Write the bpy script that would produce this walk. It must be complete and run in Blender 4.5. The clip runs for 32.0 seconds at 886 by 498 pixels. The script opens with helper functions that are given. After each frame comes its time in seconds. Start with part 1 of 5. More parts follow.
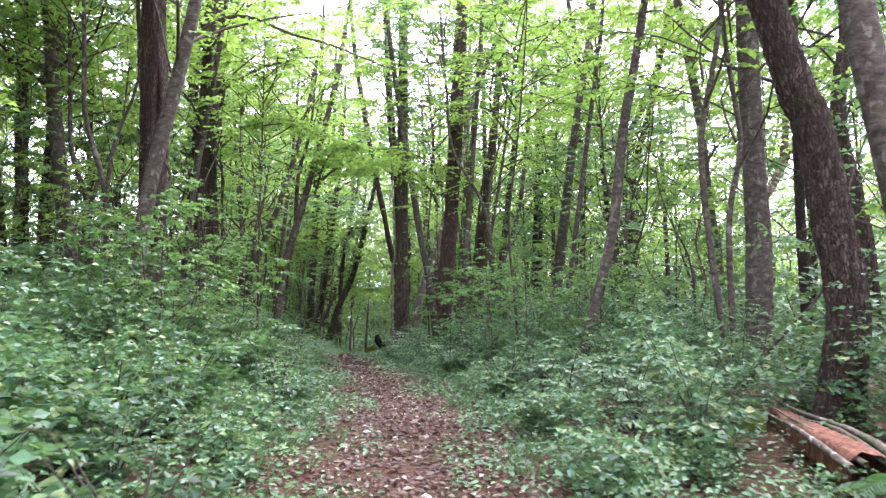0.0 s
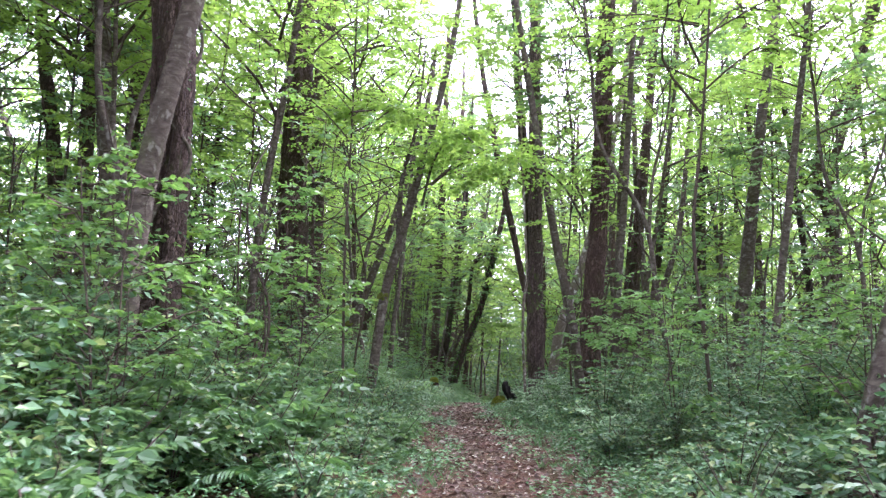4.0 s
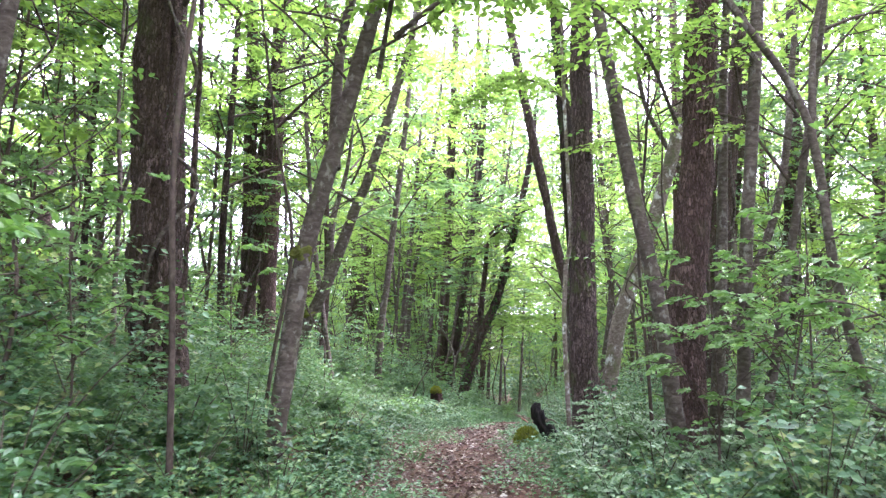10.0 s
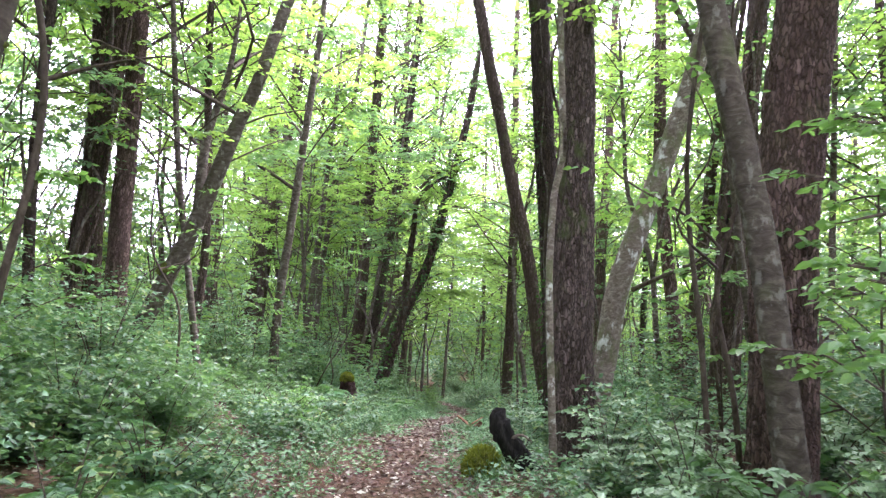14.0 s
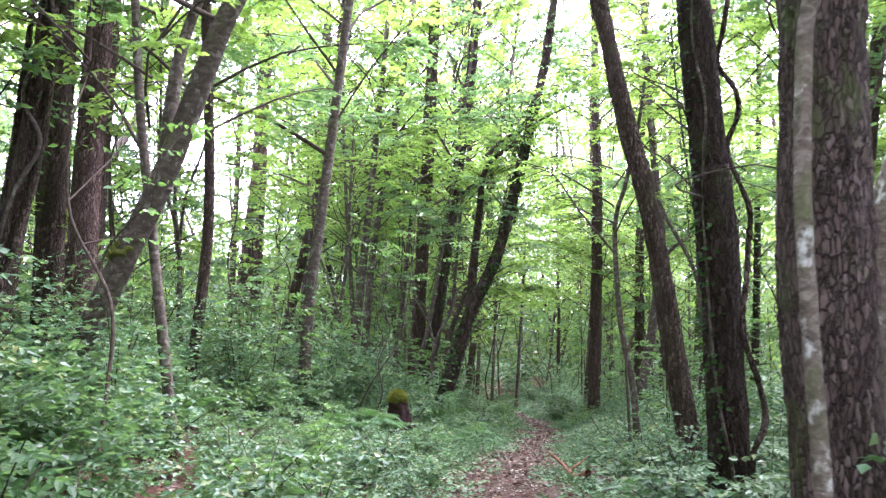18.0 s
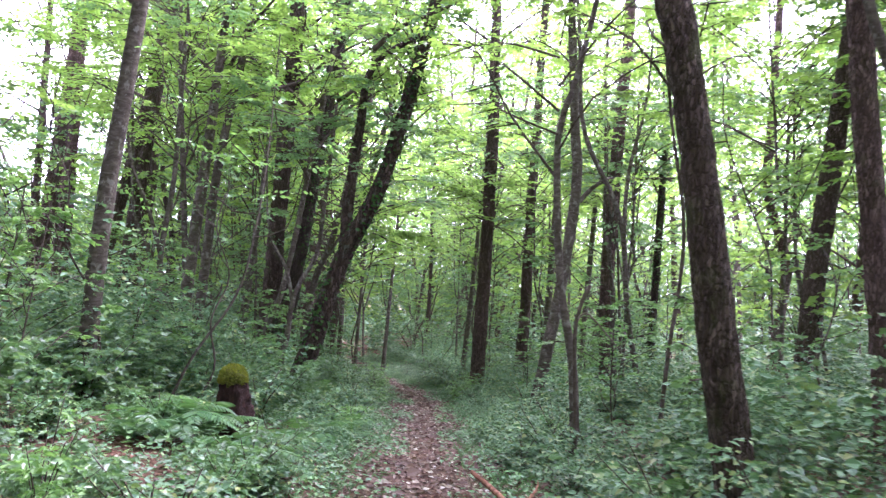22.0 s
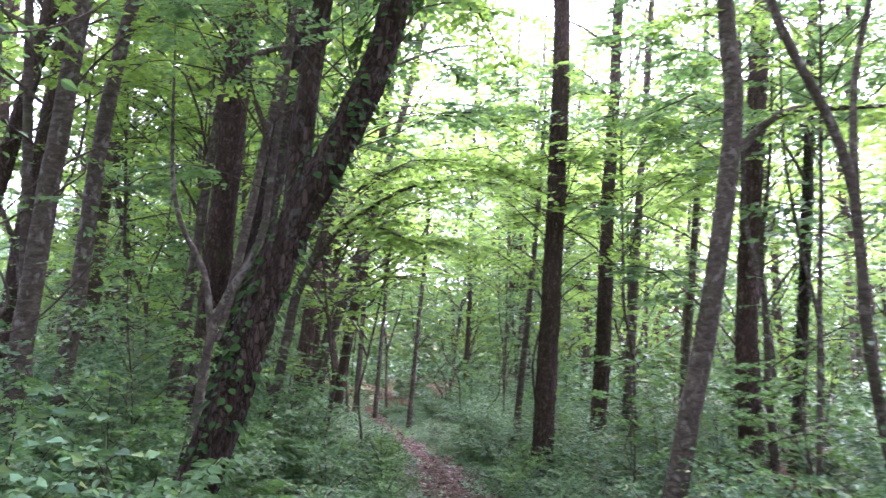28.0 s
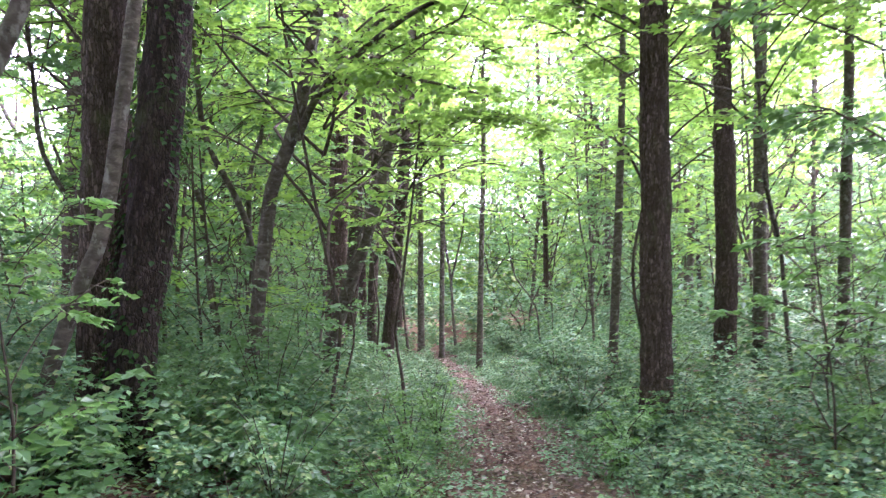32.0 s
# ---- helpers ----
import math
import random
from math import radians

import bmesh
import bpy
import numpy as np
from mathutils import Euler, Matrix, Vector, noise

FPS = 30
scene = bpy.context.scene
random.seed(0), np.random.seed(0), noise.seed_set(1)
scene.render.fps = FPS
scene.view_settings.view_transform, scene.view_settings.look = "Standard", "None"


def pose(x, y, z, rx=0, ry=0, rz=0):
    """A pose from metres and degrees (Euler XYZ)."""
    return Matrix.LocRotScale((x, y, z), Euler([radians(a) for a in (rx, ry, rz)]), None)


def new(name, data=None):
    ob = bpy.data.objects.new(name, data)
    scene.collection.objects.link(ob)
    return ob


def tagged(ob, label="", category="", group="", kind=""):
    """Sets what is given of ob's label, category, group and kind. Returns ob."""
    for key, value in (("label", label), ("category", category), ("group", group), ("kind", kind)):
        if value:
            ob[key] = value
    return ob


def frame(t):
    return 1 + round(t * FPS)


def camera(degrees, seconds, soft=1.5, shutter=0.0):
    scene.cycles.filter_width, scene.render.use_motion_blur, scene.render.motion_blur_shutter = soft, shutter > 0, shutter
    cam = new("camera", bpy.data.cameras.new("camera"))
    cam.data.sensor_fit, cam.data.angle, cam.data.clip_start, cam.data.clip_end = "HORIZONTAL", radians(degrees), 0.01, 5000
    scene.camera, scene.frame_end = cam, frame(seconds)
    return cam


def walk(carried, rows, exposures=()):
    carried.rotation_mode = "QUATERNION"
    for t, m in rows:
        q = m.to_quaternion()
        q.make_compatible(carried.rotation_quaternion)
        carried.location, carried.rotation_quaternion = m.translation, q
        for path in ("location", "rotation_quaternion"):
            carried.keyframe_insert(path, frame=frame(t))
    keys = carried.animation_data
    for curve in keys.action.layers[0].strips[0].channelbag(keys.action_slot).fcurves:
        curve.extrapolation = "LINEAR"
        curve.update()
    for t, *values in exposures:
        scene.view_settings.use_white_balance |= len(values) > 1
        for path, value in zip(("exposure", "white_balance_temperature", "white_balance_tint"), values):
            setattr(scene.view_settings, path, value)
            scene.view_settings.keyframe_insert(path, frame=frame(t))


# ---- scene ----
cam = camera(62.0, 32.0, soft=1.35, shutter=0.4)
# seconds, x, y, z, yaw, pitch, roll
ROWS = [
    (0.0, 0.000, 0.000, 1.500, 0.00, 5.01, 0.01),
    (0.5, -0.001, 0.589, 1.581, 0.30, 5.08, 0.53),
    (1.0, 0.094, 1.136, 1.582, -0.03, 8.89, 0.37),
    (1.5, 0.112, 1.691, 1.584, 7.48, 9.50, 1.67),
    (2.0, 0.084, 2.278, 1.609, 9.69, 9.19, 1.09),
    (2.5, 0.023, 2.908, 1.631, 11.69, 9.57, 1.31),
    (3.0, -0.092, 3.478, 1.652, 13.45, 7.42, 1.14),
    (3.5, -0.159, 4.042, 1.664, 10.87, 7.73, 1.49),
    (5.5, -0.334, 6.454, 1.731, 11.51, 6.01, -1.02),
    (6.0, -0.358, 7.060, 1.780, 12.25, 5.34, -0.89),
    (6.5, -0.414, 7.681, 1.826, 12.61, 5.96, -1.31),
    (7.0, -0.580, 8.255, 1.827, 15.91, 7.65, -1.13),
    (7.5, -0.661, 8.817, 1.789, 13.66, 5.03, -1.32),
    (8.0, -0.672, 9.447, 1.777, 14.32, 4.84, -1.40),
    (8.5, -0.720, 10.079, 1.775, 14.17, 5.19, 0.20),
    (9.0, -0.793, 10.735, 1.749, 13.35, 6.78, -0.28),
    (9.5, -0.929, 11.385, 1.751, 12.62, 7.05, 0.20),
    (10.0, -1.096, 11.999, 1.788, 12.12, 7.26, 0.75),
    (10.5, -1.216, 12.606, 1.791, 10.06, 7.79, 0.04),
    (11.0, -1.343, 13.188, 1.757, 7.72, 6.95, -0.17),
    (11.5, -1.411, 13.740, 1.699, 4.91, 5.76, 0.35),
    (12.0, -1.476, 14.332, 1.703, 3.74, 5.49, 0.88),
    (12.5, -1.573, 14.946, 1.712, 3.80, 7.23, 1.28),
    (13.0, -1.619, 15.529, 1.633, 4.84, 7.93, 1.25),
    (13.5, -1.791, 16.086, 1.601, 6.31, 8.21, 2.20),
    (14.0, -1.982, 16.606, 1.668, 6.00, 5.91, 1.95),
    (14.5, -2.073, 17.146, 1.663, 6.11, 8.08, 1.91),
    (16.5, -2.297, 19.303, 1.684, 8.71, 5.21, 1.72),
    (17.0, -2.378, 19.741, 1.710, 9.98, 3.23, 1.30),
    (17.5, -2.444, 20.216, 1.705, 12.14, 6.01, 0.74),
    (18.0, -2.614, 20.707, 1.680, 11.09, 5.80, 1.04),
    (18.5, -2.846, 21.185, 1.653, 13.26, 6.29, 1.06),
    (19.0, -3.070, 21.631, 1.650, 8.87, 4.69, 1.83),
    (19.5, -3.222, 22.092, 1.664, 2.87, 1.77, 1.80),
    (20.0, -3.250, 22.617, 1.594, 0.85, 2.16, 1.57),
    (20.5, -3.295, 23.154, 1.574, -1.46, 3.32, 3.63),
    (21.0, -3.374, 23.668, 1.597, -1.14, 2.64, 3.35),
    (21.5, -3.383, 24.205, 1.552, -0.90, 4.07, 2.60),
    (22.0, -3.469, 24.765, 1.557, 0.26, 2.77, 2.82),
    (22.5, -3.523, 25.361, 1.486, 2.10, 3.57, 1.60),
    (23.0, -3.564, 25.962, 1.423, 1.85, 3.87, 1.83),
    (23.5, -3.583, 26.585, 1.373, 0.00, 5.59, 1.43),
    (24.0, -3.565, 27.240, 1.317, 0.22, 6.61, 1.13),
    (24.5, -3.650, 27.851, 1.260, 0.75, 6.25, 1.24),
    (25.0, -3.750, 28.413, 1.184, 2.19, 5.26, 1.18),
    (25.5, -3.808, 29.050, 1.158, -0.14, 5.34, 2.99),
    (27.5, -3.673, 31.236, 1.265, -2.74, 4.94, 2.41),
    (28.0, -3.639, 31.902, 1.280, 3.31, 5.71, 2.60),
    (28.5, -3.692, 32.530, 1.215, 4.98, 3.20, 2.62),
    (29.0, -3.693, 33.129, 1.094, 6.58, 3.69, 1.32),
    (29.5, -3.620, 33.744, 1.010, 6.84, 2.63, 1.24),
    (30.0, -3.572, 34.354, 0.963, 5.49, 2.33, 0.41),
    (30.5, -3.488, 34.921, 0.888, 4.87, 3.86, 0.42),
    (31.0, -3.479, 35.481, 0.804, 5.38, 3.57, 0.88),
    (31.5, -3.518, 36.011, 0.762, 6.79, 2.21, 0.01),
    (32.0, -3.494, 36.565, 0.775, 9.46, 0.78, -1.65),
]
walk(cam, [(t, pose(x, y, z, 90 + pitch, 0, yaw) @ pose(0, 0, 0, 0, 0, roll)) for t, x, y, z, yaw, pitch, roll in ROWS],
     exposures=[(0.0, 2.5, 5650, 38), (3.0, 2.48, 5600, 39), (6.0, 3.04, 5550, 43), (7.0, 3.08, 5550, 42), (9.0, 3.28, 5550, 43), (11.0, 3.28, 5600, 40), (14.0, 3.17, 5700, 37),
                (17.0, 3.22, 5600, 41), (20.0, 3.2, 5500, 47), (25.0, 3.15, 5400, 51), (28.0, 3.3, 5400, 54), (32.0, 3.74, 5450, 47)])

# ---- world and sun: a bright, thinly overcast sky above the canopy ----
SUN_UP, SUN_TURN = 56.0, 45.0
world = bpy.data.worlds.new("overcast_sky")
scene.world = world
world.use_nodes = True
wn, wl = world.node_tree.nodes, world.node_tree.links
wn.clear()
sky = wn.new("ShaderNodeTexSky")
sky.sky_type, sky.sun_disc = "NISHITA", False
sky.sun_elevation, sky.sun_rotation = radians(SUN_UP), radians(SUN_TURN)
sky.air_density, sky.dust_density, sky.ozone_density = 1.0, 6.0, 1.0
cloud = wn.new("ShaderNodeMix")
cloud.data_type = "RGBA"
cloud.inputs["Factor"].default_value = 0.75
cloud.inputs["B"].default_value = (16.0, 16.4, 16.6, 1)
bg = wn.new("ShaderNodeBackground")
bg.inputs["Strength"].default_value = 0.11
wout = wn.new("ShaderNodeOutputWorld")
wl.new(sky.outputs["Color"], cloud.inputs["A"])
wl.new(cloud.outputs["Result"], bg.inputs["Color"])
wl.new(bg.outputs["Background"], wout.inputs["Surface"])

sun_data = bpy.data.lights.new("sun", "SUN")
sun_data.energy, sun_data.angle, sun_data.color = 2.6, radians(35), (1.0, 0.96, 0.88)
sun = new("sun", sun_data)
sun.matrix_world = pose(0, 0, 40, 90 - SUN_UP, 0, 180 - SUN_TURN)


# ---- materials ----
def nodes_of(name):
    m = bpy.data.materials.new(name)
    m.use_nodes = True
    nt = m.node_tree
    return m, nt, nt.nodes["Principled BSDF"]


def ramp(nt, fac, stops):
    r = nt.nodes.new("ShaderNodeValToRGB")
    e = r.color_ramp.elements
    while len(e) < len(stops):
        e.new(0.5)
    for k, (p, c) in zip(e, stops):
        k.position, k.color = p, (*c, 1)
    nt.links.new(fac, r.inputs["Fac"])
    return r.outputs["Color"]


def coords(nt, scale=(1, 1, 1), world_space=False):
    if world_space:
        src = nt.nodes.new("ShaderNodeNewGeometry").outputs["Position"]
    else:
        src = nt.nodes.new("ShaderNodeTexCoord").outputs["Object"]
    mp = nt.nodes.new("ShaderNodeMapping")
    mp.inputs["Scale"].default_value = scale
    nt.links.new(src, mp.inputs["Vector"])
    return mp.outputs["Vector"]


def noise_tex(nt, vec, scale, detail=6, rough=0.6, dist=0.0):
    n = nt.nodes.new("ShaderNodeTexNoise")
    n.inputs["Scale"].default_value, n.inputs["Detail"].default_value = scale, detail
    n.inputs["Roughness"].default_value, n.inputs["Distortion"].default_value = rough, dist
    nt.links.new(vec, n.inputs["Vector"])
    return n.outputs["Fac"]


def mix(nt, fac, a, b, mode="MIX"):
    m = nt.nodes.new("ShaderNodeMix")
    m.data_type, m.blend_type = "RGBA", mode
    for sock, v in ((m.inputs["Factor"], fac), (m.inputs["A"], a), (m.inputs["B"], b)):
        if hasattr(v, "links") or hasattr(v, "is_linked"):
            nt.links.new(v, sock)
        elif isinstance(v, (int, float)):
            sock.default_value = v
        else:
            sock.default_value = (*v, 1)
    return m.outputs["Result"]


def bump(nt, bsdf, height, strength, distance):
    b = nt.nodes.new("ShaderNodeBump")
    b.inputs["Strength"].default_value, b.inputs["Distance"].default_value = strength, distance
    nt.links.new(height, b.inputs["Height"])
    nt.links.new(b.outputs["Normal"], bsdf.inputs["Normal"])


def bark(name, dark, mid, light, stretch=0.25, scale=14, lichen=0.0, plates=False, relief=0.03, moss=0.35, moss_from=0.58, lichen_tone=(0.24, 0.25, 0.2), lichen_size=13):
    m, nt, b = nodes_of(name)
    v = coords(nt, (1, 1, stretch))
    fur = noise_tex(nt, v, scale, 8, 0.65, 0.6)
    col = ramp(nt, fur, [(0.3, dark), (0.5, mid), (0.72, light)])
    h = fur
    if plates:
        # long scales parted by wandering cracks
        vec = coords(nt, (1, 1, 0.33))
        for size, amount in ((7, 0.08), (45, 0.025)):
            wob = nt.nodes.new("ShaderNodeTexNoise")
            wob.inputs["Scale"].default_value, wob.inputs["Detail"].default_value = size, 4
            nt.links.new(coords(nt, (1, 1, 0.6)), wob.inputs["Vector"])
            warp = nt.nodes.new("ShaderNodeVectorMath")
            warp.operation = "MULTIPLY_ADD"
            nt.links.new(wob.outputs["Color"], warp.inputs[0])
            warp.inputs[1].default_value = (amount, amount, amount)
            nt.links.new(vec, warp.inputs[2])
            vec = warp.outputs["Vector"]
        cells = []
        for feature in ("DISTANCE_TO_EDGE", "F1"):
            vor = nt.nodes.new("ShaderNodeTexVoronoi")
            vor.feature = feature
            vor.inputs["Scale"].default_value = scale * 1.35
            nt.links.new(vec, vor.inputs["Vector"])
            cells.append(vor)
        gap = ramp(nt, cells[0].outputs["Distance"], [(0.0, (0, 0, 0)), (0.07, (0.55, 0.55, 0.55)), (0.2, (1, 1, 1))])
        own = ramp(nt, cells[1].outputs["Color"], [(0.15, tuple(c * 0.6 for c in mid)), (0.55, mid), (0.9, light)])
        col = mix(nt, 0.55, col, own)
        col = mix(nt, 0.85, col, mix(nt, gap, dark, col), "MIX")
        h = mix(nt, 0.45, gap, fur)
    big = noise_tex(nt, coords(nt, (1, 1, 0.5)), 1.6, 4)
    col = mix(nt, ramp(nt, big, [(0.4, (0, 0, 0)), (0.75, (0.55, 0.55, 0.55))]), col, tuple(c * 0.55 for c in mid))
    if lichen:
        li = noise_tex(nt, coords(nt, (1, 1, 0.7)), lichen_size, 7, 0.62)
        col = mix(nt, ramp(nt, li, [(0.56, (0, 0, 0)), (0.63, (lichen, lichen, lichen))]), col, lichen_tone)
    mo = noise_tex(nt, coords(nt, (1, 1, 0.6)), 3.1, 6, 0.6)
    col = mix(nt, ramp(nt, mo, [(moss_from, (0, 0, 0)), (moss_from + 0.12, (moss, moss, moss))]), col, (0.075, 0.10, 0.03))
    nt.links.new(col, b.inputs["Base Color"])
    b.inputs["Roughness"].default_value = 0.88
    b.inputs["Specular IOR Level"].default_value = 0.15
    bump(nt, b, h, 1.0, relief)
    return m


def leaf(name, tones, gloss=0.45, through_share=0.45, glow=(0.20, 0.42, 0.03), sheen=0.55):
    """A leaf: diffuse with a soft sheen above, and light passing through it."""
    m, nt, b = nodes_of(name)
    geo = nt.nodes.new("ShaderNodeNewGeometry")
    info = nt.nodes.new("ShaderNodeObjectInfo")
    rnd = geo.outputs["Random Per Island"]
    col = ramp(nt, rnd, [(i / (len(tones) - 1), c) for i, c in enumerate(tones)])
    # Noise patches darken the colour, painting in the shade between leaf masses.
    shade_patch = noise_tex(nt, coords(nt, world_space=True), 0.8, 5, 0.7)
    col = mix(nt, ramp(nt, shade_patch, [(0.35, (0.0, 0.0, 0.0)), (0.7, (0.75, 0.75, 0.75))]), col, tuple(c * 0.8 for c in tones[0]))
    own = nt.nodes.new("ShaderNodeHueSaturation")
    vr = nt.nodes.new("ShaderNodeMapRange")
    vr.inputs["To Min"].default_value, vr.inputs["To Max"].default_value = 0.8, 1.2
    nt.links.new(info.outputs["Random"], vr.inputs["Value"])
    nt.links.new(vr.outputs["Result"], own.inputs["Value"])
    nt.links.new(col, own.inputs["Color"])
    nt.links.new(own.outputs["Color"], b.inputs["Base Color"])
    b.inputs["Roughness"].default_value = gloss
    b.inputs["Specular IOR Level"].default_value = sheen
    tr = nt.nodes.new("ShaderNodeBsdfTranslucent")
    nt.links.new(mix(nt, 0.5, own.outputs["Color"], glow), tr.inputs["Color"])
    ms = nt.nodes.new("ShaderNodeMixShader")
    ms.inputs["Fac"].default_value = through_share
    nt.links.new(b.outputs["BSDF"], ms.inputs[1])
    nt.links.new(tr.outputs["BSDF"], ms.inputs[2])
    nt.links.new(ms.outputs["Shader"], nt.nodes["Material Output"].inputs["Surface"])
    return m


BARK = {
    "oak": bark("furrowed_brown_bark", (0.012, 0.0078, 0.0054), (0.075, 0.051, 0.038), (0.19, 0.142, 0.113), 0.11, 28, plates=True, relief=0.045),
    "mossy": bark("furrowed_mossy_bark", (0.0137, 0.00936, 0.00749), (0.105, 0.074, 0.062), (0.25, 0.195, 0.17), 0.14, 25, plates=True, relief=0.055, moss=0.8, moss_from=0.55),
    "pine": bark("plated_red_pine_bark", (0.015, 0.00884, 0.0068), (0.102, 0.0638, 0.051), (0.246, 0.174, 0.149), 0.25, 24, plates=True, relief=0.05, moss=0.15),
    "grey": bark("smooth_grey_bark", (0.0224, 0.0173, 0.0122), (0.068, 0.0552, 0.0416), (0.136, 0.116, 0.092), 2.0, 9, lichen=0.5, relief=0.014, lichen_tone=(0.2, 0.2, 0.165), lichen_size=10),
    "birch": bark("pale_patched_bark", (0.05, 0.04, 0.028), (0.14, 0.115, 0.088), (0.27, 0.24, 0.19), 1.6, 17, lichen=1.0, relief=0.008, moss=0.8, moss_from=0.52, lichen_tone=(0.46, 0.46, 0.42), lichen_size=6),
    "dark": bark("dark_ivied_bark", (0.012, 0.008, 0.007), (0.043, 0.03, 0.024), (0.1, 0.072, 0.058), 0.12, 28, plates=True, relief=0.035),
    "brown": bark("deep_furrowed_brown_bark", (0.012, 0.008, 0.006), (0.05, 0.034, 0.025), (0.12, 0.085, 0.065), 0.22, 18, lichen=0.35, plates=True, relief=0.05, moss=0.6, lichen_tone=(0.12, 0.14, 0.10), lichen_size=7),
    "twig": bark("dark_twig_bark", (0.018, 0.0132, 0.0096), (0.06, 0.045, 0.0338), (0.112, 0.09, 0.0675), 0.5, 20, relief=0.004),
}
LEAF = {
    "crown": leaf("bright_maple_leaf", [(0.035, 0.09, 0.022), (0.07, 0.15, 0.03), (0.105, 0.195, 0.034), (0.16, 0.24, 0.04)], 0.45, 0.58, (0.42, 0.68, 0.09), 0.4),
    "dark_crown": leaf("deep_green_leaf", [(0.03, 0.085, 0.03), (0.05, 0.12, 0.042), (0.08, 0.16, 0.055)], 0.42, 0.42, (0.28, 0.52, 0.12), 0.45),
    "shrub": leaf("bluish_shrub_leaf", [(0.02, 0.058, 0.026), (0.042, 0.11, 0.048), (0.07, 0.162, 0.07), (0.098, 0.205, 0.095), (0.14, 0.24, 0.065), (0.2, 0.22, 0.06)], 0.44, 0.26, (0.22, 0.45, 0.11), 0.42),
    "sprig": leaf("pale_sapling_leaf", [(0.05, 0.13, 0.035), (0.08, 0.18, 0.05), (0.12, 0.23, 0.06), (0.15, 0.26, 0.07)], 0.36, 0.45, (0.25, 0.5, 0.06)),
    # Pale tones hold the sky's sheen on upturned leaves as colour.
    "pale": leaf("painted_sheen_leaf", [(0.10, 0.19, 0.08), (0.17, 0.28, 0.14), (0.24, 0.35, 0.2), (0.3, 0.4, 0.26)], 0.36, 0.25, (0.3, 0.5, 0.16), 0.6),
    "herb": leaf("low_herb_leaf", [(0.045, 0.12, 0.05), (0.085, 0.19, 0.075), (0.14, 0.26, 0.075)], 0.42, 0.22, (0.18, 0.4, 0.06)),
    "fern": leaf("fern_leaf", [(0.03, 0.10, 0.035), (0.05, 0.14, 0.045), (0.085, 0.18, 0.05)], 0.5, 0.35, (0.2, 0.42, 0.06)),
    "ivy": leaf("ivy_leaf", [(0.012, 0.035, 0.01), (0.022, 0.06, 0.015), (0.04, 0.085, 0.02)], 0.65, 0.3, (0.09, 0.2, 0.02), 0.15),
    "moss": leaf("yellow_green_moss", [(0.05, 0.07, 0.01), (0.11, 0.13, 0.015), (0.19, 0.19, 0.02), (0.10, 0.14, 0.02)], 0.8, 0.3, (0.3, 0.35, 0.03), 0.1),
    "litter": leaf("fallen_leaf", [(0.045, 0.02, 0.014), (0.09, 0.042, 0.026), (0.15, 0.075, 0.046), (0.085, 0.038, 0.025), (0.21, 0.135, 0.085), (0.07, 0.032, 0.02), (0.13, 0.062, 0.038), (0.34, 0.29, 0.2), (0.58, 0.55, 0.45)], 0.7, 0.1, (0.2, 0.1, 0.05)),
}


def soil_material():
    m, nt, b = nodes_of("reddish_forest_soil")
    v = coords(nt, world_space=True)
    big, fine = noise_tex(nt, v, 0.9, 6), noise_tex(nt, v, 26, 8, 0.7)
    vor = nt.nodes.new("ShaderNodeTexVoronoi")
    vor.inputs["Scale"].default_value = 22
    nt.links.new(v, vor.inputs["Vector"])
    a = ramp(nt, fine, [(0.3, (0.018, 0.009, 0.006)), (0.5, (0.075, 0.036, 0.022)), (0.75, (0.15, 0.085, 0.055))])
    leafy = mix(nt, 0.45, a, ramp(nt, vor.outputs["Color"], [(0.2, (0.03, 0.016, 0.011)), (0.6, (0.10, 0.05, 0.033)), (0.95, (0.2, 0.13, 0.085))]))
    green = mix(nt, ramp(nt, big, [(0.45, (0, 0, 0)), (0.7, (0.5, 0.5, 0.5))]), leafy, (0.035, 0.06, 0.02))
    nt.links.new(green, b.inputs["Base Color"])
    b.inputs["Roughness"].default_value = 0.95
    b.inputs["Specular IOR Level"].default_value = 0.12
    bump(nt, b, fine, 0.9, 0.03)
    return m


def moss_material():
    m, nt, b = nodes_of("cushion_moss")
    v = coords(nt)
    f = noise_tex(nt, v, 60, 6, 0.7)
    g = noise_tex(nt, v, 9, 4)
    c = mix(nt, g, ramp(nt, f, [(0.3, (0.025, 0.04, 0.008)), (0.7, (0.10, 0.125, 0.02))]), (0.085, 0.085, 0.018))
    nt.links.new(c, b.inputs["Base Color"])
    b.inputs["Roughness"].default_value = 0.95
    b.inputs["Specular IOR Level"].default_value = 0.12
    bump(nt, b, f, 1.0, 0.02)
    return m


SOIL, MOSS = soil_material(), moss_material()
ROT = bark("rotten_red_wood", (0.06, 0.025, 0.015), (0.2, 0.09, 0.055), (0.36, 0.2, 0.13), 0.2, 18, relief=0.02, moss=0.2)
CHAR = bark("black_charred_wood", (0.004, 0.004, 0.004), (0.012, 0.011, 0.01), (0.035, 0.03, 0.026), 0.3, 16, relief=0.03, moss=0.1)


# ---- geometry helpers ----
RNG = np.random.default_rng(7)


def unit(a):
    return a / np.maximum(np.linalg.norm(a, axis=-1, keepdims=True), 1e-9)


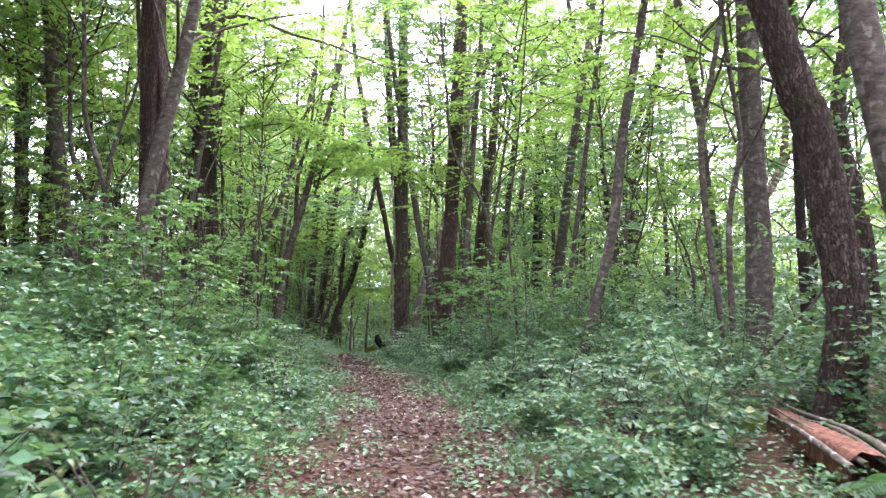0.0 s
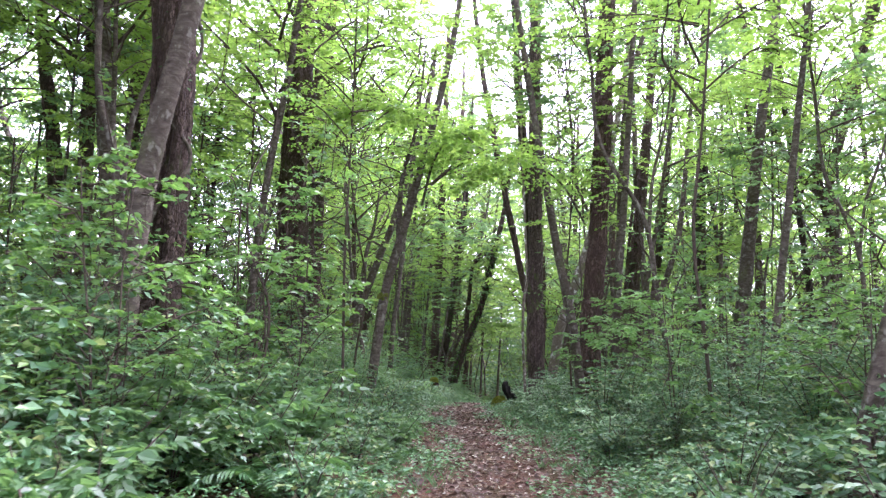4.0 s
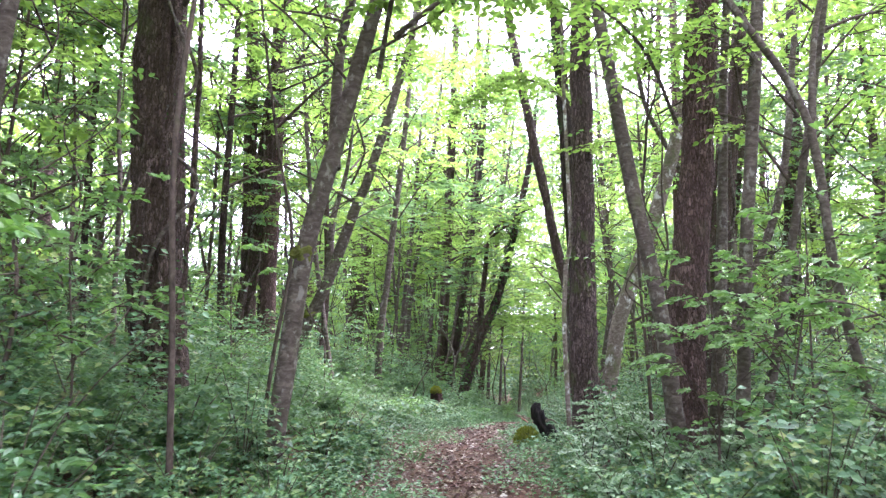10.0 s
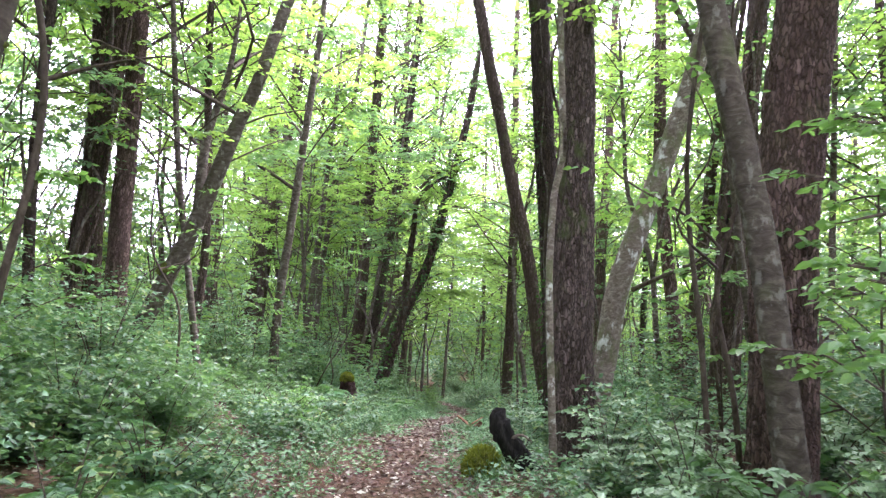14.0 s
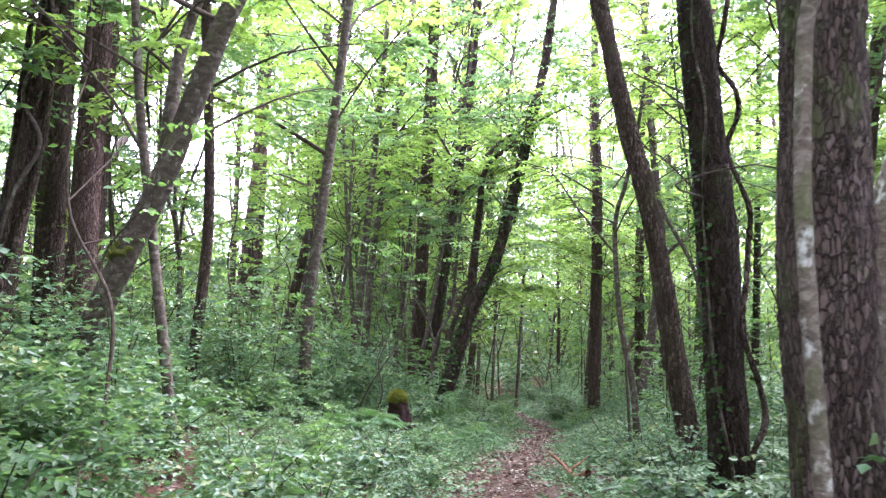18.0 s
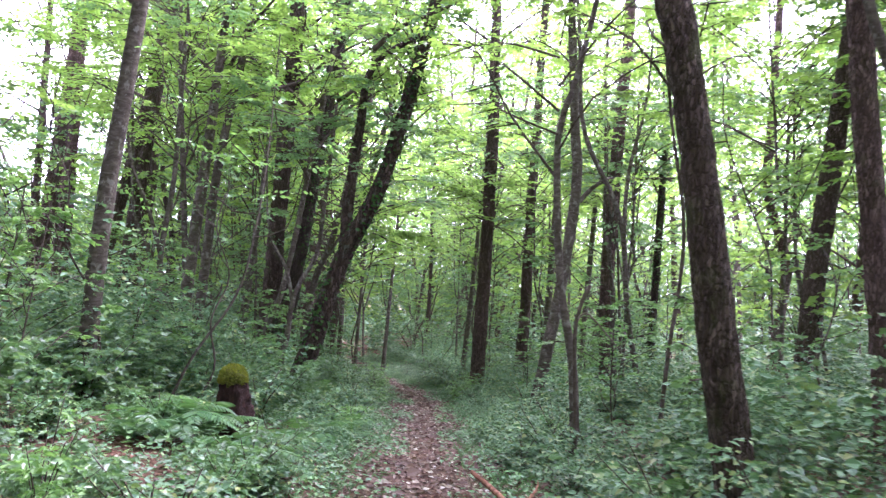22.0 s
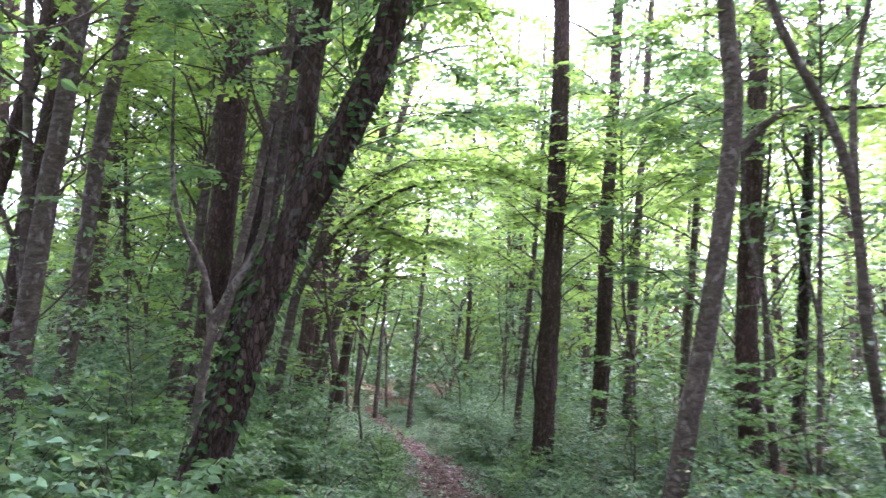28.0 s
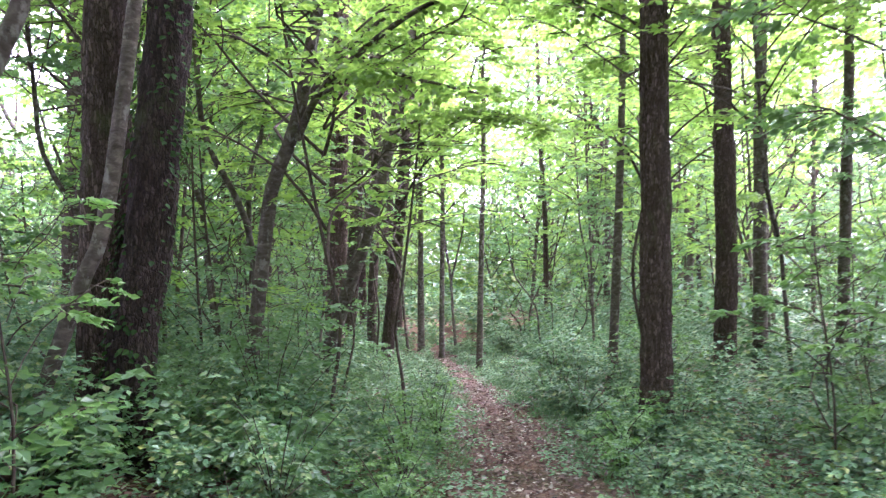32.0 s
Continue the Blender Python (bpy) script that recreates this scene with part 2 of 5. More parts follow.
def quads_mesh(name, verts, quads, mat, smooth=True):
    me = bpy.data.meshes.new(name)
    me.vertices.add(len(verts))
    me.vertices.foreach_set("co", np.asarray(verts, np.float32).ravel())
    k = quads.shape[1]
    me.loops.add(quads.size)
    me.loops.foreach_set("vertex_index", quads.astype(np.int32).ravel())
    me.polygons.add(len(quads))
    me.polygons.foreach_set("loop_start", np.arange(0, quads.size, k, dtype=np.int32))
    me.update(calc_edges=True)
    me.polygons.foreach_set("use_smooth", np.full(len(quads), smooth))
    me.materials.append(mat)
    return me


def leaf_mesh(name, at, ahead, normal, length, width, mat, fine=True):
    """Many leaves in one mesh, each folded a little along its midrib, with a drooping tip."""
    ahead = unit(ahead)
    side = unit(np.cross(ahead, normal))
    normal = np.cross(side, ahead)
    n, L, W = len(at), np.asarray(length)[:, None], np.asarray(width)[:, None]

    def pt(along, across, up):
        return at + ahead * (L * along) + side * (W * across) + normal * (L * up)

    if fine:
        v = np.stack([pt(0, 0, 0), pt(0.18, 0.34, 0.05), pt(0.45, 0.48, 0.04), pt(0.78, 0.27, -0.03), pt(1.05, 0, -0.15),
                      pt(0.78, -0.27, -0.03), pt(0.45, -0.48, 0.04), pt(0.18, -0.34, 0.05)], 1)
        f = np.array([[0, 1, 2, 3, 4], [0, 4, 5, 6, 7]])
    else:
        v = np.stack([pt(0, 0, 0), pt(0.45, 0.5, 0.05), pt(1, 0, -0.1), pt(0.45, -0.5, 0.05)], 1)
        f = np.array([[0, 1, 2, 3]])
    k = v.shape[1]
    quads = (np.arange(n)[:, None, None] * k + f[None]).reshape(-1, f.shape[1])
    return quads_mesh(name, v.reshape(-1, 3), quads, mat, smooth=False)


def tube(points, radii, sides=8, wobble=0.0, seed=0, cap=True):
    """Rings along a line of points: vertices and quads."""
    p, r = np.asarray(points, float), np.asarray(radii, float)
    t = unit(np.gradient(p, axis=0))
    ref = np.where(np.abs(t[:, 2:3]) > 0.9, np.array([[1.0, 0, 0]]), np.array([[0, 0, 1.0]]))
    u = unit(np.cross(t, ref))
    for i in range(1, len(u)):
        u[i] = unit(u[i - 1] - t[i] * (u[i - 1] @ t[i]))
    w = np.cross(t, u)
    a = np.linspace(0, 2 * np.pi, sides, endpoint=False)
    rr = r[:, None] * np.ones((1, sides))
    if wobble:
        g = np.random.default_rng(seed)
        lobes = sum(g.normal(0, 1) * np.cos(k * a + g.uniform(0, 6.28)) for k in (2, 3, 5)) / 2.2
        rr = rr * (1 + wobble * (lobes[None] + 0.6 * g.normal(0, 1, rr.shape)))
    v = p[:, None] + rr[..., None] * (np.cos(a)[None, :, None] * u[:, None] + np.sin(a)[None, :, None] * w[:, None])
    i, j = np.meshgrid(np.arange(len(p) - 1), np.arange(sides), indexing="ij")
    k = (j + 1) % sides
    q = np.stack([i * sides + j, i * sides + k, (i + 1) * sides + k, (i + 1) * sides + j], -1).reshape(-1, 4)
    v = v.reshape(-1, 3)
    if cap:
        v = np.vstack([v, p[-1] + t[-1] * r[-1] * 0.4])
        e, b = len(v) - 1, (len(p) - 1) * sides
        tip = np.array([[b + s, b + (s + 1) % sides, b + (s + 2) % sides, e] for s in range(0, sides - 1, 2)])
        q = np.vstack([q, tip])
    return v, q


def joined(pieces):
    vs, qs, n = [], [], 0
    for v, q in pieces:
        vs.append(v)
        qs.append(q + n)
        n += len(v)
    return np.vstack(vs), np.vstack(qs)


def smooth_line(points, step=0.3):
    """A rounded line through a few control points."""
    p = np.asarray(points, float)
    if len(p) < 3:
        n = max(2, int(np.linalg.norm(p[-1] - p[0]) / step))
        return p[0] + (p[-1] - p[0]) * np.linspace(0, 1, n)[:, None]
    e = np.vstack([2 * p[0] - p[1], p, 2 * p[-1] - p[-2]])
    out = []
    for a, b, c, d in zip(e, e[1:], e[2:], e[3:]):
        n = max(2, int(np.linalg.norm(c - b) / step))
        s = np.linspace(0, 1, n, endpoint=False)[:, None]
        out.append(0.5 * (2 * b + (c - a) * s + (2 * a - 5 * b + 4 * c - d) * s**2 + (3 * b - a - 3 * c + d) * s**3))
    return np.vstack([*out, p[-1:]])


def part(name, me, parent, label="", at=None):
    ob = new(name, me)
    ob.parent = parent
    if at is not None:
        ob.matrix_local = at
    if label:
        ob["label"] = label
    return ob


# ---- the lie of the land ----
PATH_Y = [-12, 0, 4.5, 8.3, 12.5, 15, 23, 29.3, 33, 37.6, 44, 48, 55, 61, 110]
PATH_X = [0.3, 0, -0.1, -0.4, -1.0, -1.5, -3.15, -3.5, -3.6, -3.7, -3.9, -4.5, -6.1, -7.8, -14]
LAND_Y = [-12, 0, 8, 15, 19.5, 24, 27, 29.3, 33, 35.5, 37.3, 43.5, 48, 55.8, 70, 110]
LAND_Z = [0.1, 0, 0.28, 0.22, 0.18, 0.14, 0.02, -0.14, -0.43, -0.68, -0.92, -1.46, -1.8, -2.3, -2.7, -3.0]


def path_x(y):
    return np.interp(y, PATH_Y, PATH_X)


def ground_z(x, y):
    x, y = np.asarray(x, float), np.asarray(y, float)
    d = x - path_x(y)
    s = np.maximum(0, np.abs(d) - 0.7)
    rise = np.where(d < 0, np.minimum(0.9, 0.13 * s), np.minimum(0.5, 0.05 * s))
    lump = 0.05 * np.sin(1.7 * x + 0.6 * y) * np.cos(0.9 * y - 0.4 * x) * np.clip(s, 0, 1)
    return np.interp(y, LAND_Y, LAND_Z) + rise + lump


def make_ground():
    xs = np.unique(np.concatenate([[-400, -200, -110, -70, -50], np.arange(-40, 34, 0.4), [34, 50, 70, 110, 200, 400]]))
    ys = np.unique(np.concatenate([[-400, -200, -100, -50, -30], np.arange(-20, 80, 0.4), np.arange(80, 120, 2.0), [150, 200, 300, 420]]))
    gx, gy = np.meshgrid(xs, ys, indexing="ij")
    gz = ground_z(gx, gy)
    jit = 0.018 * np.sin(7.3 * gx + 3 * np.sin(2.1 * gy)) * np.sin(6.1 * gy + 2 * np.sin(3.3 * gx))
    v = np.stack([gx, gy, gz + jit], -1).reshape(-1, 3)
    i, j = np.meshgrid(np.arange(len(xs) - 1), np.arange(len(ys) - 1), indexing="ij")
    n = len(ys)
    q = np.stack([i * n + j, (i + 1) * n + j, (i + 1) * n + j + 1, i * n + j + 1], -1).reshape(-1, 4)
    ob = new("ground", quads_mesh("ground", v, q, SOIL))
    return tagged(ob, "reddish brown forest soil with leaf litter and a trodden path", "ground", kind="structure")


make_ground()


def half_width(y):
    """Half the bare width of the trodden path."""
    return np.interp(y, [0, 6, 12, 16, 21, 24, 30, 36, 40, 44, 50, 56, 62], [0.95, 0.95, 1.0, 1.1, 0.92, 0.8, 0.65, 0.65, 0.9, 0.85, 0.6, 0.35, 0.1])


def clearing(x, y):
    """Open spots where low things stay in view: the stumps, the split log, the dead branch."""
    return (-2.9 < x < -1.75 and 20.5 < y < 25.2) or (2.6 < x < 3.5 and 4.4 < y < 7.2) or (-6.0 < x < -5.3 and 31.4 < y < 33.2) or (-3.2 < x < -2.3 and 27.8 < y < 32.2)


def low_spot(x, y):
    """Where only small plants grow, before the fallen trunk and round the mossy stump."""
    return (-0.4 < x < 1.4 and 19.0 < y < 26.0) or (-2.4 < x < -1.6 and 19.5 < y < 22.0) or (-7.2 < x < -4.4 and 27.5 < y < 33.6) or (1.4 < x < 3.4 and 1.5 < y < 5.4)


def open_slope(x, y):
    """The wedge of thin wood up the left slope, where the sky shows between bare trunks."""
    return (y > 38) & (x < -3.5 - 0.42 * (y - 25)) & (x > -3.5 - 0.85 * (y - 25))


# ---- foliage pieces ----
def sprays(rng, at, ahead, length, per, leaf_len, leaf_wide, flat=0.6):
    """Leaves set alternately along twigs; returns the arguments for leaf_mesh."""
    k = len(at)
    ahead = unit(ahead)
    s = np.linspace(0.12, 1.0, per)[None, :] + rng.uniform(-0.04, 0.04, (k, per))
    up = np.array([0, 0, 1.0])
    side = unit(np.cross(ahead, up) + rng.normal(0, 0.12, (k, 3)))
    pos = at[:, None] + ahead[:, None] * (length[:, None] * s)[..., None]
    pos[..., 2] -= (length[:, None] * 0.22) * s**2
    sgn = np.where(np.arange(per) % 2 == 0, 1.0, -1.0)[None, :, None]
    ang = np.where(np.arange(per) == per - 1, 0.1, 0.95)[None, :, None] + rng.normal(0, 0.22, (k, per, 1))
    d = ahead[:, None] * np.cos(ang) + side[:, None] * sgn * np.sin(ang) + rng.normal(0, 0.2, (k, per, 3)) - [0, 0, 0.18]
    nrm = up + rng.normal(0, flat, (k, per, 3))
    size = rng.uniform(0.65, 1.15, (k, per))
    return pos.reshape(-1, 3), d.reshape(-1, 3), nrm.reshape(-1, 3), (leaf_len * size).ravel(), (leaf_wide * size).ravel()


def crown_parts(seed, height, radius, limbs, twigs, per, leaf_len, mat, fine=True, thick=0.07, low=0.0):
    """The limbs (one mesh) and the leaves (one mesh) of a crown round the z axis."""
    g = np.random.default_rng(seed)
    pieces, A, D, Ln = [], [], [], []
    for k in range(limbs):
        f = (k + g.uniform(0, 0.8)) / limbs
        z0 = height * (low + (1 - low) * f * 0.92)
        turn = k * 2.4 + g.uniform(-0.5, 0.5)
        reach = radius * (0.55 + 0.45 * np.sin(np.pi * min(1, 0.25 + f * 0.8))) * g.uniform(0.7, 1.15)
        h = np.array([np.cos(turn), np.sin(turn), 0])
        rise = g.uniform(0.3, 1.15)
        bend = np.cross(h, [0, 0, 1]) * g.normal(0, 0.18)
        ctrl = [np.array([0, 0, z0]), h * reach * 0.35 + bend * reach * 0.5 + [0, 0, z0 + reach * rise * 0.45],
                h * reach * 0.75 - bend * reach * 0.3 + [0, 0, z0 + reach * rise * 0.8], h * reach + [0, 0, z0 + reach * rise * 0.85]]
        line = smooth_line(ctrl, reach / (5 if fine else 3))
        r0 = thick * (1 - 0.65 * f) * g.uniform(0.6, 1.1)
        pieces.append(tube(line, np.linspace(r0, 0.006, len(line)), 5 if fine else 4, cap=False))
        for j in range(twigs):
            s = g.uniform(0.3, 1.0)
            i = min(len(line) - 2, int(s * (len(line) - 1)))
            b = line[i] + (line[i + 1] - line[i]) * g.uniform()
            a = turn + g.choice([-1, 1]) * g.uniform(0.2, 1.3)
            d = np.array([np.cos(a), np.sin(a), g.uniform(-0.25, 0.35)])
            ln = g.uniform(0.5, 1.1) * radius * 0.3
            if fine or j % 3 == 0:
                pieces.append(tube([b, b + unit(d) * ln * 0.9 - [0, 0, ln * 0.1]], [0.012, 0.004], 3, cap=False))
            for _ in range(2):
                a2 = a + g.normal(0, 0.5)
                A.append(b + unit(d) * ln * g.uniform(0.1, 0.5))
                D.append([np.cos(a2), np.sin(a2), d[2] * 0.6])
                Ln.append(ln * g.uniform(0.6, 1.0))
    v, q = joined(pieces)
    args = sprays(g, np.array(A), np.array(D), np.array(Ln), per, leaf_len, leaf_len * 0.66)
    return quads_mesh("branchwork", v, q, BARK["twig"]), leaf_mesh("crown", *args, LEAF[mat], fine)


CROWNS = {
    "broad": [crown_parts(10 + i, 9, 3.5, 16, 9, 10, 0.145, "crown", fine=False, thick=0.045) for i in range(4)],
    "dark": [crown_parts(30 + i, 9, 2.9, 16, 9, 10, 0.145, "dark_crown", fine=False, thick=0.045) for i in range(3)],
    "high": [crown_parts(40 + i, 6, 2.6, 15, 8, 9, 0.14, "dark_crown", fine=False) for i in range(2)],
    "small": [crown_parts(50 + i, 4.5, 1.9, 13, 7, 9, 0.095, "crown", thick=0.025) for i in range(4)],
    "sprig": [crown_parts(80 + i, 2.1, 0.95, 12, 5, 7, 0.085, "sprig", thick=0.01) for i in range(4)],
    "layer": [crown_parts(86 + i, 3.4, 2.7, 14, 10, 10, 0.125, ("crown", "crown", "dark_crown", "crown")[i], fine=False, thick=0.022) for i in range(4)],
    "young": [crown_parts(55 + i, 5.5, 2.3, 17, 9, 8, 0.13, ("crown", "dark_crown")[i % 2], fine=False, thick=0.02) for i in range(4)],
    "far": [crown_parts(60 + i, 13, 4.1, 23, 11, 9, 0.205, "crown", fine=False, thick=0.05) for i in range(2)]
    + [crown_parts(64 + i, 13, 3.9, 23, 11, 9, 0.205, "dark_crown", fine=False, thick=0.05) for i in range(3)],
}


def stem_line(prof, top, y_lean=0.0, step=0.28):
    """The middle of a trunk: from the root, through (height, offset) pairs, on to the top."""
    pts = [np.array([0, 0, -0.25]), np.array([0, 0, 0.0])]
    pts += [np.array([dx, 0, z]) for z, dx in prof]
    a, b = pts[-2], pts[-1]
    if top > b[2] + 0.5:
        slope = np.clip((b - a) / max(b[2] - a[2], 0.2), -0.35, 0.35)
        for f in (0.5, 1.0):
            rest = (top - b[2]) * f
            pts.append(np.array([b[0] + slope[0] * rest * (1 - 0.35 * f), 0, b[2] + rest]))
    line = smooth_line(pts, step)
    line[:, 1] += y_lean * np.maximum(line[:, 2], 0)
    return line


def trunk_mesh(name, line, dia, mat, sides=14, seed=0, flare=0.5, taper=0.55, wobble=0.035, broken=False, ridges=0.0):
    g = np.random.default_rng(seed)
    z = line[:, 2]
    h = max(z[-1], 0.5)
    r = dia / 2 * (1 - taper * np.clip(z / h, 0, 1)) * (1 + flare * np.exp(-np.maximum(z, 0) / 0.18))
    if not broken:
        r = r * np.clip((h - z) / (0.12 * h) + 0.12, 0, 1)
    line = line.copy()
    line[:, :2] += np.cumsum(g.normal(0, 0.012, (len(line), 2)), axis=0) * np.clip(z / 2, 0, 1)[:, None] * dia
    swell = np.interp(np.arange(len(z)), np.arange(0, len(z) + 8, 8), g.normal(1, 0.035, (len(z) + 15) // 8))
    v, q = tube(line, r * swell, sides, wobble, seed)
    if ridges:
        # furrows that wander up the stem, broken into scales
        n = len(line)
        a = np.arange(sides) / sides * 2 * np.pi
        drift = np.cumsum(g.normal(0, 0.05, n))[:, None]
        cut = np.floor(z / 0.22 + 0.5 * np.sin(5 * a[None, 0] + z))[:, None]
        k = np.round(sides / 2.6)
        wave = np.sin(k * a[None] + 2.2 * np.sin(3 * a[None] + drift) + 3 * drift + 1.7 * np.sin(2.4 * cut))
        fine = g.normal(0, 1, (n, sides))
        push = ridges * (0.55 * wave + 0.5 * fine)
        ring = v[: n * sides].reshape(n, sides, 3)
        ring += unit(ring - line[:, None]) * push[..., None]
    return quads_mesh(name, v, q, mat)


def at_height(line, z):
    return np.array([np.interp(z, line[:, 2], line[:, i]) for i in range(3)])


def ivy_mesh(line, dia, z0, z1, count, seed, size=0.06, side=None):
    g = np.random.default_rng(seed)
    z, a = g.uniform(z0, z1, count), g.uniform(0, 2 * np.pi, count)
    keep = np.sin(3 * a + z) + 0.6 * np.sin(2.3 * z + a) + g.normal(0, 0.5, count) > -0.3
    if side is not None:
        keep &= np.cos(a - side) + g.normal(0, 0.25, count) > 0.45
    z, a = z[keep], a[keep]
    c = np.stack([np.interp(z, line[:, 2], line[:, i]) for i in range(3)], 1)
    out = np.stack([np.cos(a), np.sin(a), 0 * a], 1)
    p = c + out * (dia / 2 * 0.95 + g.uniform(0, 0.07, len(z)))[:, None]
    d = out * 0.55 + np.stack([-np.sin(a), np.cos(a), 0 * a], 1) * g.normal(0, 0.8, (len(z), 1)) + [0, 0, -0.5]
    n = out + [0, 0, 0.8] + g.normal(0, 0.3, (len(z), 3))
    s = g.uniform(0.6, 1.2, len(z)) * size
    return leaf_mesh("ivy", p, d, n, s, s * 0.85, LEAF["ivy"])


def vine_tube(line, dia, z0, z1, turns, phase, r, seed, off=1.0):
    g = np.random.default_rng(seed)
    z = np.linspace(z0, z1, max(8, int((z1 - z0) / 0.2)))
    a = phase + turns * 2 * np.pi * (z - z0) / (z1 - z0) + np.cumsum(g.normal(0, 0.07, len(z)))
    c = np.stack([np.interp(z, line[:, 2], line[:, i]) for i in range(3)], 1)
    flare = 1 + 0.5 * np.exp(-np.maximum(z, 0) / 0.22)
    p = c + np.stack([np.cos(a), np.sin(a), 0 * a], 1) * (dia / 2 * flare * off + r * 0.6)[:, None]
    v, q = tube(p, np.full(len(z), r) * g.uniform(0.85, 1.15, len(z)), 7, 0.06, seed)
    return v, q


def loop_vine(line, dia, z0, z1, phase, r, seed, sway=0.5, pitch=1.1, stand=0.3):
    """A thick woody vine that snakes up one side of a trunk, standing off it in loops."""
    g = np.random.default_rng(seed)
    z = np.arange(z0, z1, 0.06)
    w = 2 * np.pi * z / pitch + 1.3 * np.sin(1.7 * z)
    a = phase + sway * np.sin(w) + 0.25 * np.sin(0.9 * z + seed)
    c = np.stack([np.interp(z, line[:, 2], line[:, i]) for i in range(3)], 1)
    off = dia / 2 * (1.0 + 0.4 * np.exp(-np.maximum(z, 0) / 0.25)) + r * 0.7 + stand * dia * (0.5 + 0.5 * np.sin(w * 0.8 + 2))
    p = c + np.stack([np.cos(a), np.sin(a), 0 * a], 1) * off[:, None]
    return tube(p, r * (1 - 0.3 * (z - z0) / (z1 - z0)) * g.uniform(0.85, 1.2, len(z)), 8, 0.06, seed)


KINDS = {
    # bark, top, crown set, crown bases, label, name
    "oak": ("oak", 19, "broad", (6.3, 11.5), "tall forest tree with furrowed dark brown bark and green crown", "forest_tree"),
    "mossy": ("mossy", 20, "broad", (6.5, 12.0), "thick forest tree with scaly brown bark and moss patches", "forest_tree"),
    "pine": ("pine", 21, "high", (11.5, 15.0), "tall pine with reddish plated bark and a high dark crown", "pine_tree"),
    "grey": ("grey", 15, "broad", (4.8, 9.5), "slender broadleaf tree with smooth grey mottled bark", "forest_tree"),
    "maple": ("grey", 10.5, "broad", (3.9,), "crooked maple with grey bark and a mossy knee", "maple_tree"),
    "birch": ("birch", 12, "small", (5.0, 7.0), "bent tree with pale patched bark among the undergrowth", "forest_tree"),
    "thin": ("grey", 9.5, "small", (3.4, 5.4), "thin young tree with grey stem and light green leaves", "young_tree"),
    "ivy": ("dark", 17, "dark", (5.8, 11.0), "dark tree trunk wrapped in ivy leaves", "ivy_tree"),
    "ivylean": ("brown", 12, "dark", (6.2,), "leaning brown tree with ivy leaves along its trunk", "ivy_tree"),
    "ivyliana": ("dark", 19, "dark", (6.8, 12.0), "thick dark tree with ivy and a twisted woody vine", "ivy_tree"),
    "vine": ("oak", 19, "broad", (6.8, 12.0), "thick brown tree with woody vines climbing its trunk", "vine_tree"),
    "limb": ("grey", 14, "small", (5.8, 8.2), "grey tree with one long sideways limb", "forest_tree"),
    "sapling": ("grey", 6.2, "small", (3.6,), "crooked young tree with forked thin stem", "young_tree"),
    "dead": ("twig", 0, None, (), "dead bare forked stem beside a young tree", "dead_tree"),
    "snag": ("oak", 0, None, (), "broken dead tree stump standing upright", "dead_tree"),
}


